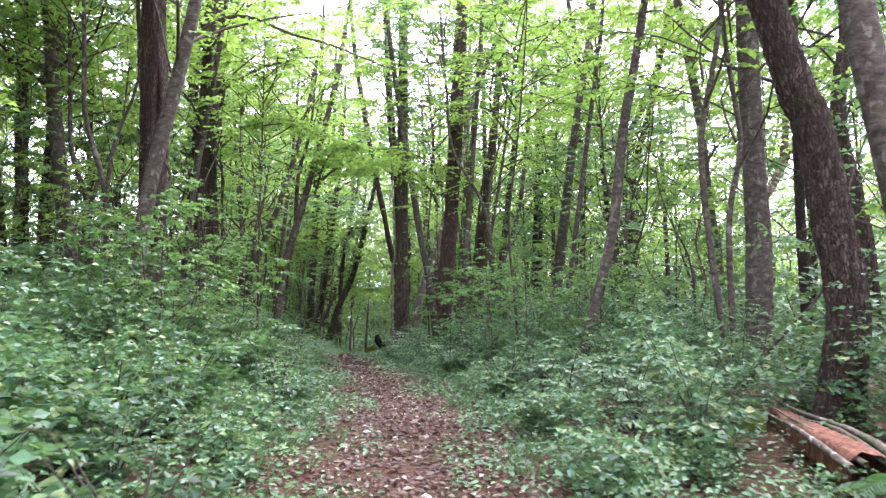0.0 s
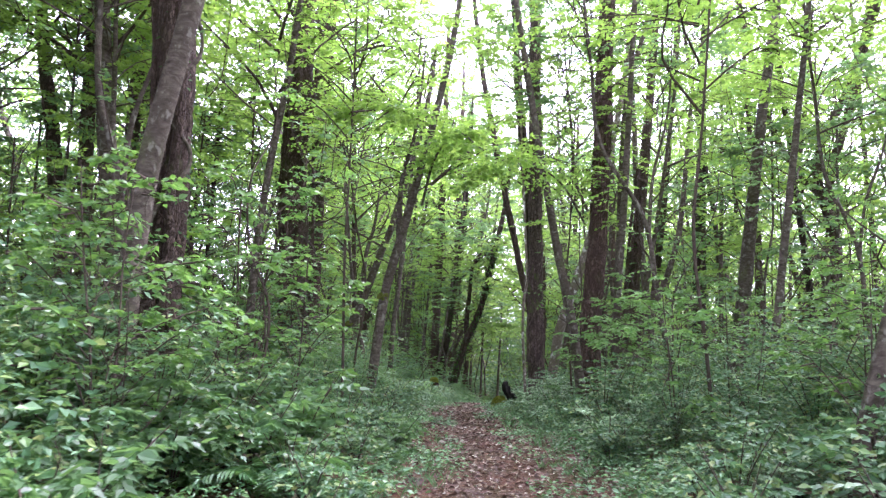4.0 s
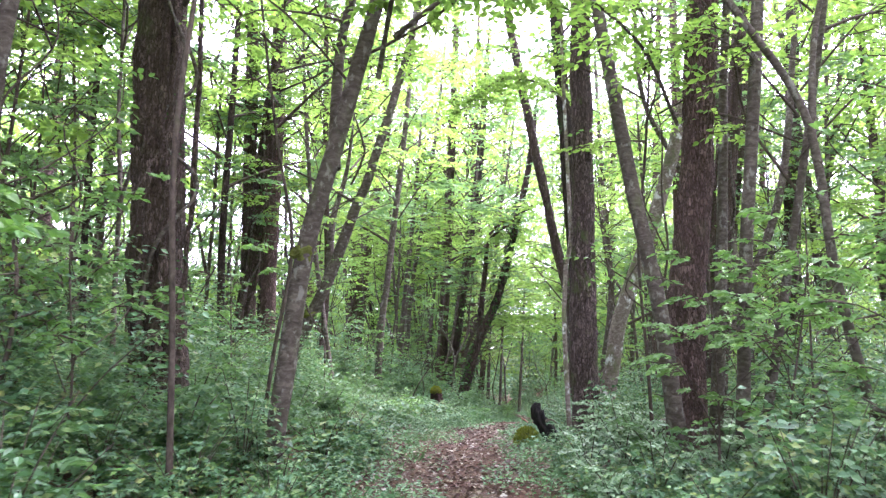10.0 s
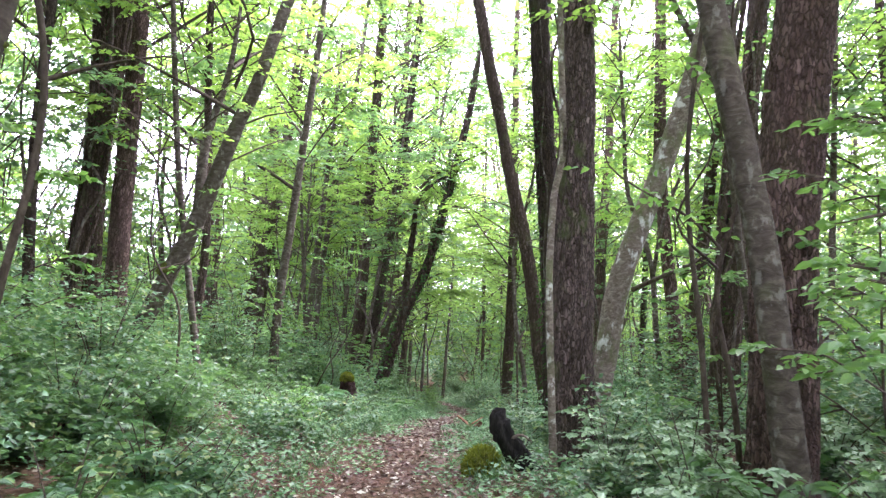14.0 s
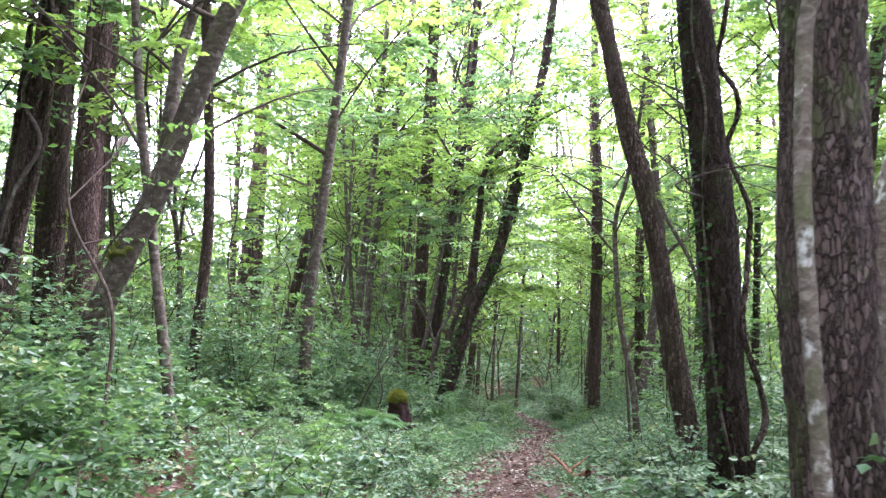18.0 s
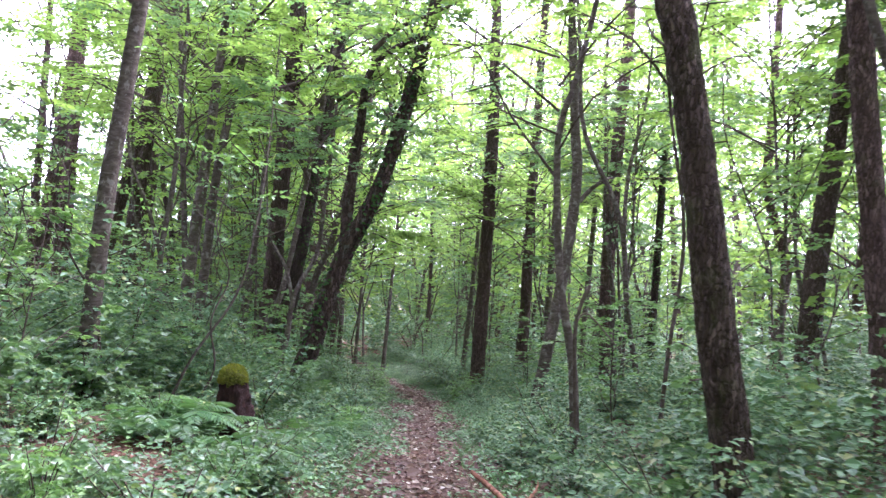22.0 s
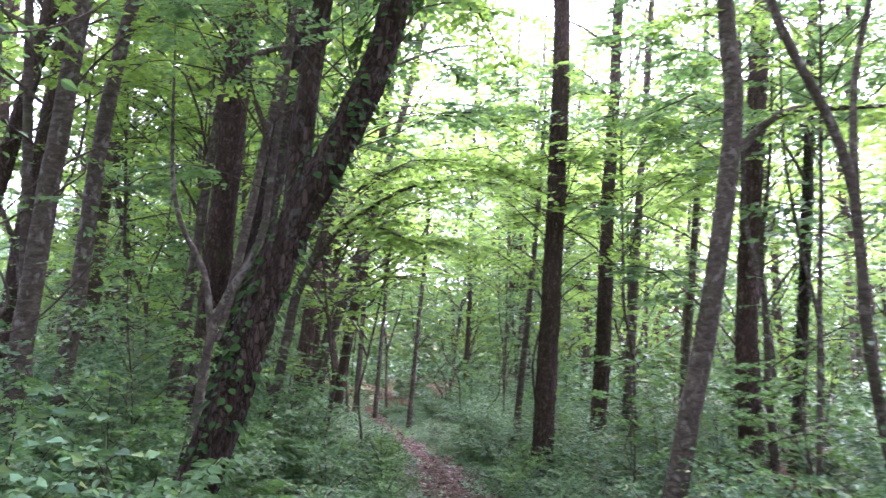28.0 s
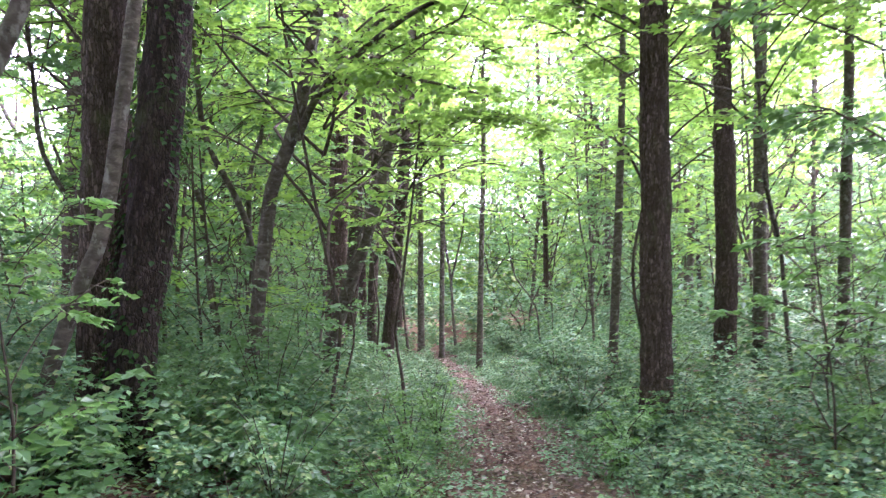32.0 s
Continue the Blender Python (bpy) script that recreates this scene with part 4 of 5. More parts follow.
for spot in ((-6.4, 45.2, 2.2, 1.1, 71), (-6.2, 48.6, 2.0, 1.1, 132), (-2.3, 47.4, 3.4, 1.0, 203), (-1.6, 53.0, 3.0, 1.1, 254), (-8.0, 53.5, 2.4, 1.2, 305),
             (-5.3, 20.8, 4.0, 1.0, 16), (-0.4, 22.9, 4.4, 0.9, 118), (1.6, 15.5, 4.6, 1.0, 220), (-4.3, 17.2, 4.3, 0.9, 281),
             (-0.9, 33.5, 4.1, 0.9, 23)):
    leafy_pole(*spot)


def layered_maple(x, y, base, s, turn, lean):
    """A slim maple of the middle storey: a forked, leaning stem and flat layers of bright leaves."""
    g = np.random.default_rng(int(turn) + 70)
    root = new("maple_tree")
    root.matrix_world = pose(x, y, float(ground_z(x, y)), 0, 0, turn)
    tagged(root, "slim maple with a leaning grey stem and layers of bright leaves", "tree", "young trees of the forest")
    line = stem_line([(base * 0.3, lean * 0.25), (base * 0.6, lean * 0.4), (base * 0.85, lean * 0.9), (base * 1.1, lean)], base + 3.6 * s)
    dia = g.uniform(0.07, 0.13)
    part("stem", trunk_mesh("stem", line, dia, BARK["grey"], 12, int(turn), flare=0.2), root)
    f = at_height(line, base * 0.55)
    fork = smooth_line([f, f + [-0.15 * np.sign(lean), 0.2, base * 0.2], f + [-0.55 * np.sign(lean), 0.35, base * 0.45], f + [-0.7 * np.sign(lean), 0.4, base * 0.45 + 2.2 * s]], 0.2)
    part("limb", quads_mesh("limb", *tube(fork, np.linspace(dia * 0.36, 0.008, len(fork)), 9, 0.04, int(turn)), BARK["grey"]), root)
    for k, lift in enumerate((-0.1, 1.3 * s)):
        limbs, leaves = CROWNS["layer"][(int(turn) + k) % 4]
        c = at_height(line, base + lift)
        m = pose(c[0], c[1], base + lift, 0, 0, 130 * k) @ Matrix.Diagonal((s, s, s * 0.8, 1))
        part("branchwork", limbs, root, at=m)
        part("crown", leaves, root, at=m)


def middle_storey():
    g = np.random.default_rng(63)
    made = []
    while len(made) < 44:
        y = g.uniform(13, 64)
        d = g.choice([-1, -1, 1]) * g.uniform(3.2, 9.5)
        if y > 52:
            d = g.uniform(-7, 7)
        x = float(path_x(y)) + d
        if clearing(x, y) or any((x - a) ** 2 + (y - b) ** 2 < 4.5 for a, b in made) or any((x - a) ** 2 + (y - b) ** 2 < 0.4 for a, b in PLACED):
            continue
        if open_slope(x, y) or (y > 52 and g.random() < 0.4):
            continue
        if y < 36 and d > 0 and (d < 5.5 or g.random() < 0.4):
            continue
        made.append((x, y))
        shape = g.uniform(3.9, 5.6), g.uniform(0.8, 1.15), g.uniform(0, 360), g.choice([-1, 1]) * g.uniform(0.3, 1.2)
        if not (-6 < d < 0 and 22 < y < 36):
            layered_maple(x, y, *shape)


middle_storey()
for spot in ((0.9, 31.2, 5.3, 0.9, 185, 0.9), (-6.8, 39.6, 3.4, 0.9, 14, 0.8),
             (1.2, 26.2, 7.2, 1.2, 6, -1.6), (0.6, 39.5, 6.6, 1.2, 9, -1.6), (1.9, 20.8, 6.8, 1.1, 2, -1.8)):
    layered_maple(*spot)


SPRIG_STEMS = [trunk_mesh("stem", stem_line([(0.9, 0.05 - 0.04 * i), (1.8, 0.03 * i)], 2.75), 0.03, BARK["twig"], 7, 500 + i) for i in range(4)]


def saplings():
    spots = [(0.55, 19.4, 0.9, 4, 10), (1.1, 20.6, 1.1, -4, 75), (1.5, 18.2, 1.0, 0, 201), (-4.9, 14.6, 1.0, 5, 33), (-3.5, 9.6, 0.55, 0, 120), (0.1, 20.5, 0.95, -2, 99), (0.75, 22.3, 1.0, 3, 180), (-5.6, 11.9, 1.0, 4, 12),
             (0.25, 25.0, 0.9, -5, 57), (-3.7, 13.2, 0.95, 6, 44), (-4.4, 13.0, 1.15, -4, 190), (-3.9, 9.8, 0.9, 3, 250), (1.1, 42.6, 0.9, 3, 302), (-6.9, 40.6, 0.8, 0, 222), (-6.6, 22.5, 1.0, 6, 141), (2.9, 13.6, 0.8, 0, 84), (-5.3, 17.2, 0.9, -3, 267)]
    g = np.random.default_rng(55)
    while len(spots) < 62:
        y = g.uniform(9, 58)
        side = g.choice([-1, 1])
        x = float(path_x(y)) + side * g.uniform(2.2, 5.5)
        if not clearing(x, y):
            spots.append((x, y, g.uniform(0.5, 1.0), g.normal(0, 5), g.uniform(0, 360)))
    for x, y, s, tilt, turn in spots:
        near_young(x, y, s, tilt, turn)


saplings()
young_wood()


def crooked_stem_parts(seed):
    """A crooked, forking, thin stem with few leaves, as they stand in the shade of the wood."""
    g = np.random.default_rng(seed)
    top = g.uniform(3.2, 6.0)
    steps = np.linspace(0, 1, 7)
    off = np.cumsum(np.vstack([[0, 0], g.normal(0, 0.2, (6, 2)) + g.normal(0, 0.09, 2)]), axis=0)
    main = smooth_line(np.column_stack([off, steps * top - 0.1]), 0.14)
    r0 = g.uniform(0.018, 0.036)
    stem = tube(main, np.linspace(r0, 0.006, len(main)), 7, 0.06, seed)
    pieces, A, D, L = [], [], [], []
    for k in range(int(g.integers(4, 8))):
        i = int(len(main) * g.uniform(0.25, 0.9))
        a, ln = g.uniform(0, 6.28), g.uniform(0.7, 1.9)
        h = np.array([np.cos(a), np.sin(a), 0])
        b = main[i]
        w = g.normal(0, 0.14, 3)
        twig = smooth_line([b, b + h * ln * 0.35 + [0, 0, ln * 0.2] + w, b + h * ln * 0.65 + [0, 0, ln * 0.62] - w, b + h * ln * 0.8 + [0, 0, ln * 1.05]], 0.15)
        pieces.append(tube(twig, np.linspace(r0 * 0.5, 0.004, len(twig)), 5, cap=False))
        for _ in range(6):
            j = int(g.integers(len(twig) // 3, len(twig)))
            t = g.uniform(0, 6.28)
            A.append(twig[j])
            D.append([np.cos(t), np.sin(t), g.uniform(-0.1, 0.3)])
            L.append(g.uniform(0.25, 0.6))
    args = sprays(g, np.array(A), np.array(D), np.array(L), 8, 0.085, 0.056)
    return (quads_mesh("stem", *stem, BARK["twig" if seed % 3 else "grey"]), quads_mesh("branchwork", *joined(pieces), BARK["twig"]),
            leaf_mesh("foliage", *args, LEAF["sprig" if seed % 2 else "dark_crown"]))


def crooked_stems():
    made = [crooked_stem_parts(600 + i) for i in range(10)]
    g = np.random.default_rng(44)
    count = 0
    while count < 100:
        y = g.uniform(6, 66)
        d = g.choice([-1, 1]) * (2.6 + 8 * g.random() ** 1.2)
        x = float(path_x(y)) + d
        if clearing(x, y) or (y < 12 and abs(d) < 4) or (0 < d < 4 and g.random() < 0.5):
            continue
        count += 1
        s = g.uniform(0.7, 1.15)
        root = new("understory_tree")
        root.matrix_world = pose(x, y, float(ground_z(x, y)), g.normal(0, 6), g.normal(0, 6), g.uniform(0, 360)) @ Matrix.Diagonal((s, s, s, 1))
        tagged(root, "crooked thin understory tree with forking dark twigs", "tree", "young trees of the forest")
        stem, twigs, leaves = made[int(g.integers(10))]
        part("stem", stem, root)
        part("branchwork", twigs, root)
        part("foliage", leaves, root)


crooked_stems()


# ---- undergrowth ----
def shrub_parts(seed, height, spread, stems, twigs, per, leaf_len, mat="shrub", fine=True):
    g = np.random.default_rng(seed)
    pieces, A, D, Ln = [], [], [], []
    for k in range(stems):
        a = k * 2.4 + g.uniform(-0.4, 0.4)
        out = spread * g.uniform(0.25, 0.9)
        h = height * g.uniform(0.55, 1.05)
        line = smooth_line([[0, 0, -0.05], [np.cos(a) * out * 0.3, np.sin(a) * out * 0.3, h * 0.5], [np.cos(a) * out, np.sin(a) * out, h]], 0.12)
        pieces.append(tube(line, np.linspace(0.009, 0.003, len(line)), 4, cap=False))
        for j in range(twigs):
            s = g.uniform(0.25, 1.0)
            b = line[min(len(line) - 1, int(s * (len(line) - 1)))]
            t = g.uniform(0, 6.28)
            A.append(b)
            D.append([np.cos(t), np.sin(t), g.uniform(-0.1, 0.4)])
            Ln.append(g.uniform(0.12, 0.34) * (0.5 + 0.5 * height))
    v, q = joined(pieces)
    args = sprays(g, np.array(A), np.array(D), np.array(Ln), per, leaf_len, leaf_len * 0.68, 0.5)
    return quads_mesh("stem", v, q, BARK["twig"]), leaf_mesh("foliage", *args, LEAF[mat], fine), args


SHRUBS = [shrub_parts(70 + i, h, w, n, int(t * 1.35), 9, l * 0.7) for i, (h, w, n, t, l) in enumerate([
    (0.55, 0.45, 6, 8, 0.075), (0.8, 0.5, 7, 9, 0.085), (1.05, 0.6, 7, 10, 0.09), (1.3, 0.6, 7, 11, 0.095), (0.45, 0.5, 6, 7, 0.07), (0.7, 0.6, 7, 9, 0.10), (1.75, 0.75, 9, 15, 0.09), (2.05, 0.85, 9, 17, 0.095)])]


def near_shrubs():
    g = np.random.default_rng(5)
    count, tries = 0, 0
    while count < 235 and tries < 8000:
        tries += 1
        y = g.uniform(2.5, 62)
        d = g.choice([-1, 1]) * (float(half_width(y)) + 0.3 + abs(g.normal(0, 1.7)))
        if abs(d) > 5.5 or clearing(path_x(y) + d, y):
            continue
        x = path_x(y) + d
        if any((x - a) ** 2 + (y - b) ** 2 < 0.1 for a, b in PLACED):
            continue
        i = int(g.choice([0, 4, 5])) if abs(d) < 1.7 else int(g.integers(6))
        s = g.uniform(0.75, 1.15)
        if abs(d) > 3.4 and g.random() < (0.4 if d < 0 else 0.25):
            i = 6 + int(g.integers(2))
        if low_spot(x, y):
            i = int(g.choice([0, 4]))
        root = new("shrub")
        root.matrix_world = pose(x, y, float(ground_z(x, y)), 0, 0, g.uniform(0, 360)) @ Matrix.Diagonal((s, s, s * g.uniform(0.8, 1.1), 1))
        tagged(root, "leafy bluish green shrub growing beside the path", "shrub", "shrubs beside the path")
        part("stem", SHRUBS[i][0], root)
        part("foliage", SHRUBS[i][1], root)
        count += 1


near_shrubs()


def tall_bush(x, y, s, turn, i):
    root = new("shrub")
    root.matrix_world = pose(x, y, float(ground_z(x, y)), 0, 0, turn) @ Matrix.Diagonal((s, s, s, 1))
    tagged(root, "tall bluish green shrub with glossy leaves beside the path", "shrub", "shrubs beside the path")
    part("stem", SHRUBS[i][0], root)
    part("foliage", SHRUBS[i][1], root)


for spot in ((-4.0, 8.6, 0.7, 60, 6), (-4.8, 8.0, 0.75, 200, 7), (-3.9, 11.0, 0.95, 300, 6), (-4.5, 10.6, 1.0, 20, 7), (3.6, 9.0, 0.65, 10, 7), (3.9, 10.8, 0.75, 110, 7),
             (0.9, 14.2, 0.7, 40, 6), (1.7, 13.6, 0.85, 95, 7), (2.6, 14.4, 0.95, 170, 6), (1.2, 16.0, 0.85, 250, 7), (2.2, 16.4, 1.0, 310, 6), (0.6, 17.6, 0.75, 15, 6),
             (1.6, 18.6, 0.9, 65, 7), (0.9, 19.6, 0.75, 200, 6), (2.9, 18.0, 1.0, 280, 7), (3.4, 12.6, 0.9, 330, 6), (3.3, 16.6, 1.0, 130, 7)):
    tall_bush(*spot)


EDGE_SHRUBS = {m: [shrub_parts(170 + i, h, w, 7, 12, 9, l, m) for i, (h, w, l) in enumerate(sizes)] for m, sizes in (
    ("pale", [(0.6, 0.5, 0.065), (1.0, 0.6, 0.07)]), ("sprig", [(0.5, 0.5, 0.05), (0.95, 0.6, 0.055)]), ("dark_crown", [(0.7, 0.6, 0.08), (2.1, 1.0, 0.085)]))}


def edge_shrub(mat, size, x, y, s):
    """Shrub leaf tones: pale with painted sky sheen, fresh yellow-green, or deep green."""
    root = new("bush" if mat == "dark_crown" else "shrub")
    root.matrix_world = pose(x, y, float(ground_z(x, y)), 0, 0, (x * 311 + y * 97) % 360) @ Matrix.Diagonal((s, s, s, 1))
    tagged(root, {"pale": "small shrub beside the trunks with sky sheen painted pale into its glossy leaves", "sprig": "low shrub with fresh yellow-green leaves at the path edge",
                  "dark_crown": "dense dark green bush beside the path"}[mat], "shrub", "dark bushes beside the path" if mat == "dark_crown" else "shrubs beside the path")
    stem, leaves, _ = EDGE_SHRUBS[mat][size]
    part("stem", stem, root)
    part("foliage", leaves, root)


# Shrubs whose pale leaf colour stands in for leaves reflecting the sky.
for x, y, k, s in ((-1.25, 20.7, 1, 0.8), (-0.85, 21.3, 1, 0.95), (-0.7, 22.4, 1, 0.9), (-0.3, 20.5, 0, 1.0), (0.25, 21.1, 0, 1.1), (-1.2, 22.9, 1, 0.8), (0.6, 19.7, 0, 1.2), (-1.0, 19.3, 0, 0.9),
                   (-1.1, 24.0, 1, 0.9), (0.9, 22.6, 0, 1.0), (-0.4, 23.6, 0, 1.1), (0.2, 18.4, 1, 0.8), (0.5, 16.9, 1, 0.9), (0.1, 15.6, 0, 1.1), (1.0, 24.0, 0, 1.2), (-1.4, 26.2, 1, 0.8), (-1.9, 27.3, 0, 1.0),
                   (-0.9, 28.2, 1, 0.9), (1.3, 11.2, 1, 0.7), (1.5, 9.0, 0, 1.2), (1.9, 7.4, 1, 0.8)):
    edge_shrub("pale", k, x, y, s)
for x, y, k, s in ((-5.0, 43.1, 1, 0.8), (-5.2, 44.2, 1, 1.0), (-5.1, 45.4, 1, 0.95), (-5.4, 46.5, 1, 0.9), (-4.9, 42.2, 0, 1.0), (-2.9, 45.6, 0, 1.2), (-3.0, 44.4, 0, 1.0), (-2.5, 46.0, 1, 0.8), (-2.7, 47.0, 1, 0.8),
                   (-5.2, 27.4, 0, 1.0), (-5.6, 28.8, 1, 0.8), (-5.0, 26.0, 0, 1.1), (-4.7, 35.4, 0, 1.0), (-1.7, 34.6, 0, 1.0)):
    edge_shrub("sprig", k, x, y, s)
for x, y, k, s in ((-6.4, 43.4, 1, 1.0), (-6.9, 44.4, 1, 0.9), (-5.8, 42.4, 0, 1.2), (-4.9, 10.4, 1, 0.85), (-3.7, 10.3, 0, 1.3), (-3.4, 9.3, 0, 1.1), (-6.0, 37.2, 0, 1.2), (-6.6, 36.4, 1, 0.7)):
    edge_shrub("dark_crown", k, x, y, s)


# Bushes mostly on the left; their darker leaf colour imitates shade there.
def painted_shade_edge():
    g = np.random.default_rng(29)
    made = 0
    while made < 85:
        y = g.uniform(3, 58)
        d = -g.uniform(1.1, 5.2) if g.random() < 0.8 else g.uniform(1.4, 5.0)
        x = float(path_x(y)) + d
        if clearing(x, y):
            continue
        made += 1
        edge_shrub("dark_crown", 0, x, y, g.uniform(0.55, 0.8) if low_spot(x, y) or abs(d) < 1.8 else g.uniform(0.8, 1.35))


painted_shade_edge()


def scattered(name, templates, places, mat, label, fine=False):
    """One sheet of growth: leaf sets repeated over many places, joined into one mesh."""
    cols = [[], [], [], [], []]
    for (x, y, z, turn, s, i) in places:
        at, ah, nr, ln, wd = templates[i]
        c, n = np.cos(turn), np.sin(turn)
        rot = np.array([[c, -n, 0], [n, c, 0], [0, 0, 1]])
        cols[0].append(at @ rot.T * s + [x, y, z])
        cols[1].append(ah @ rot.T)
        cols[2].append(nr @ rot.T)
        cols[3].append(ln * s)
        cols[4].append(wd * s)
    ob = new(name, leaf_mesh(name, *[np.concatenate(c) for c in cols], mat, fine))
    return tagged(ob, label, "undergrowth", kind="stuff")


def thin_out(args, keep, grow, seed):
    g = np.random.default_rng(seed)
    k = g.random(len(args[0])) < keep
    return (args[0][k], args[1][k], args[2][k], args[3][k] * grow, args[4][k] * grow)


def undergrowth():
    g = np.random.default_rng(8)
    mid = [thin_out(s[2], 0.45, 1.2, i) for i, s in enumerate(SHRUBS)]
    far = [thin_out(s[2], 0.13, 2.7, i + 9) for i, s in enumerate(SHRUBS)]
    pl = []
    for _ in range(2500):
        y = g.uniform(1, 66)
        d = g.choice([-1, 1]) * (float(half_width(y)) + 0.15 + 8.5 * g.random() ** 1.3)
        x = path_x(y) + d
        if clearing(x, y):
            continue
        if -3.4 < d < 0 and g.random() < 0.2:
            continue
        if low_spot(x, y):
            if g.random() < 0.9:
                pl.append((x, y, float(ground_z(x, y)), g.uniform(0, 6.28), g.uniform(0.5, 0.8), int(g.choice([0, 4]))))
            continue
        pl.append((x, y, float(ground_z(x, y)), g.uniform(0, 6.28), g.uniform(0.75, 1.2) * (0.55 if abs(d) < 1.2 else 0.8 if abs(d) < 2.2 else 1.05), int(g.choice([0, 4, 5]) if abs(d) < 2.2 else g.integers(6) if abs(d) < 3.6 or g.random() < (0.75 if d < 0 else 0.88) else g.integers(6, 8))))
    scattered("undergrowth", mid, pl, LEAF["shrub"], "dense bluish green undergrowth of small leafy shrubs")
    pl = []
    for _ in range(1900):
        y = g.uniform(-6, 92)
        d = g.choice([-1, 1]) * g.uniform(6, 32)
        if y > 62:
            d = g.uniform(-30, 28)
        x = path_x(y) + d
        pl.append((x, y, float(ground_z(x, y)), g.uniform(0, 6.28), g.uniform(0.9, 1.6), int(g.integers(8))))
    scattered("undergrowth", far, pl, LEAF["shrub"], "far green undergrowth between the trunks")
    # Left bank undergrowth: extra cover, with shade imitated by the darker leaf material.
    pl = []
    while len(pl) < 620:
        y = g.uniform(1, 60)
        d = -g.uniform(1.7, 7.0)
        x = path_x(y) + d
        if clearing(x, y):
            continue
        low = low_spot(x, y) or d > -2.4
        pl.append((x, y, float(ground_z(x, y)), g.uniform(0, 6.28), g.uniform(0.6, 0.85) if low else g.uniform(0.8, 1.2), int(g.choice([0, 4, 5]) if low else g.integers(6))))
    scattered("undergrowth", mid, pl, LEAF["dark_crown"], "deep green undergrowth of leafy shrubs with shade put into the leaf colour")


undergrowth()


def low_herbs():
    g = np.random.default_rng(9)
    n = 110000
    y = g.uniform(0.5, 60, n)
    d = g.choice([-1, 1], n) * (0.2 + np.abs(g.normal(0, 1.9, n)))
    clump = np.sin(2.1 * y + 3 * d) + np.sin(1.3 * y - 2.4 * d) + g.normal(0, 0.8, n)
    keep = (np.abs(d) > half_width(y) + g.normal(0, 0.2, n)) | ((clump > 0.55) & (np.abs(d) > 0.25 * half_width(y)))
    y, d = y[keep], d[keep]
    n = len(y)
    x = path_x(y) + d
    h = g.uniform(0.02, 0.2, n) * np.clip(np.abs(d) / 1.2, 0.25, 1.2)
    at = np.stack([x, y, ground_z(x, y) + h], 1)
    a = g.uniform(0, 6.28, n)
    ah = np.stack([np.cos(a), np.sin(a), g.normal(0, 0.2, n)], 1)
    nr = np.array([0, 0, 1.0]) + g.normal(0, 0.3, (n, 3))
    L = g.uniform(0.03, 0.075, n)
    ob = new("low_herbs", leaf_mesh("low_herbs", at, ah, nr, L, L * g.uniform(0.5, 0.8, n), LEAF["herb"]))
    tagged(ob, "low green herbs creeping over the edges of the path", "herbs", kind="stuff")


low_herbs()


def grass_tufts():
    """Tufts of thin sedge blades along both edges of the path."""
    g = np.random.default_rng(19)
    k = 1500
    y0 = g.uniform(1.5, 58, k)
    d0 = g.choice([-1, 1], k) * (half_width(y0) * g.uniform(0.55, 1.3, k) + np.abs(g.normal(0, 0.5, k)))
    per = 14
    x = np.repeat(path_x(y0) + d0, per) + g.normal(0, 0.035, k * per)
    y = np.repeat(y0, per) + g.normal(0, 0.035, k * per)
    a = g.uniform(0, 6.28, k * per)
    at = np.stack([x, y, ground_z(x, y)], 1)
    ah = np.stack([np.cos(a) * 0.55, np.sin(a) * 0.55, g.uniform(0.5, 1.1, k * per)], 1)
    L = np.repeat(g.uniform(0.09, 0.26, k), per) * g.uniform(0.6, 1.2, k * per)
    ob = new("grass_tufts", leaf_mesh("grass_tufts", at, ah, np.stack([-np.sin(a), np.cos(a), 0 * a + 0.4], 1), L, L * 0 + 0.009, LEAF["herb"], False))
    tagged(ob, "tufts of thin green sedge along the path", "grass", kind="stuff")


grass_tufts()


def leaf_litter(n, spread, small, large, seed, label):
    g = np.random.default_rng(seed)
    y = g.uniform(0.5, 62, n)
    d = g.normal(0, spread, n)
    x = path_x(y) + d
    at = np.stack([x, y, ground_z(x, y) + g.uniform(0.004, 0.03, n)], 1)
    a = g.uniform(0, 6.28, n)
    ah = np.stack([np.cos(a), np.sin(a), g.normal(0, 0.18, n)], 1)
    nr = np.array([0, 0, 1.0]) + g.normal(0, 0.4, (n, 3))
    L = g.uniform(small, large, n) * np.where(g.random(n) < 0.06, 1.6, 1.0)
    ob = new("leaf_litter", leaf_mesh("leaf_litter", at, ah, nr, L, L * g.uniform(0.45, 0.8, n), LEAF["litter"], False))
    tagged(ob, label, "leaf litter", kind="stuff")


leaf_litter(56000, 0.75, 0.02, 0.07, 11, "dry brown and pale fallen leaves strewn on the path")
leaf_litter(42000, 3.2, 0.05, 0.11, 12, "brown fallen leaves under the shrubs")


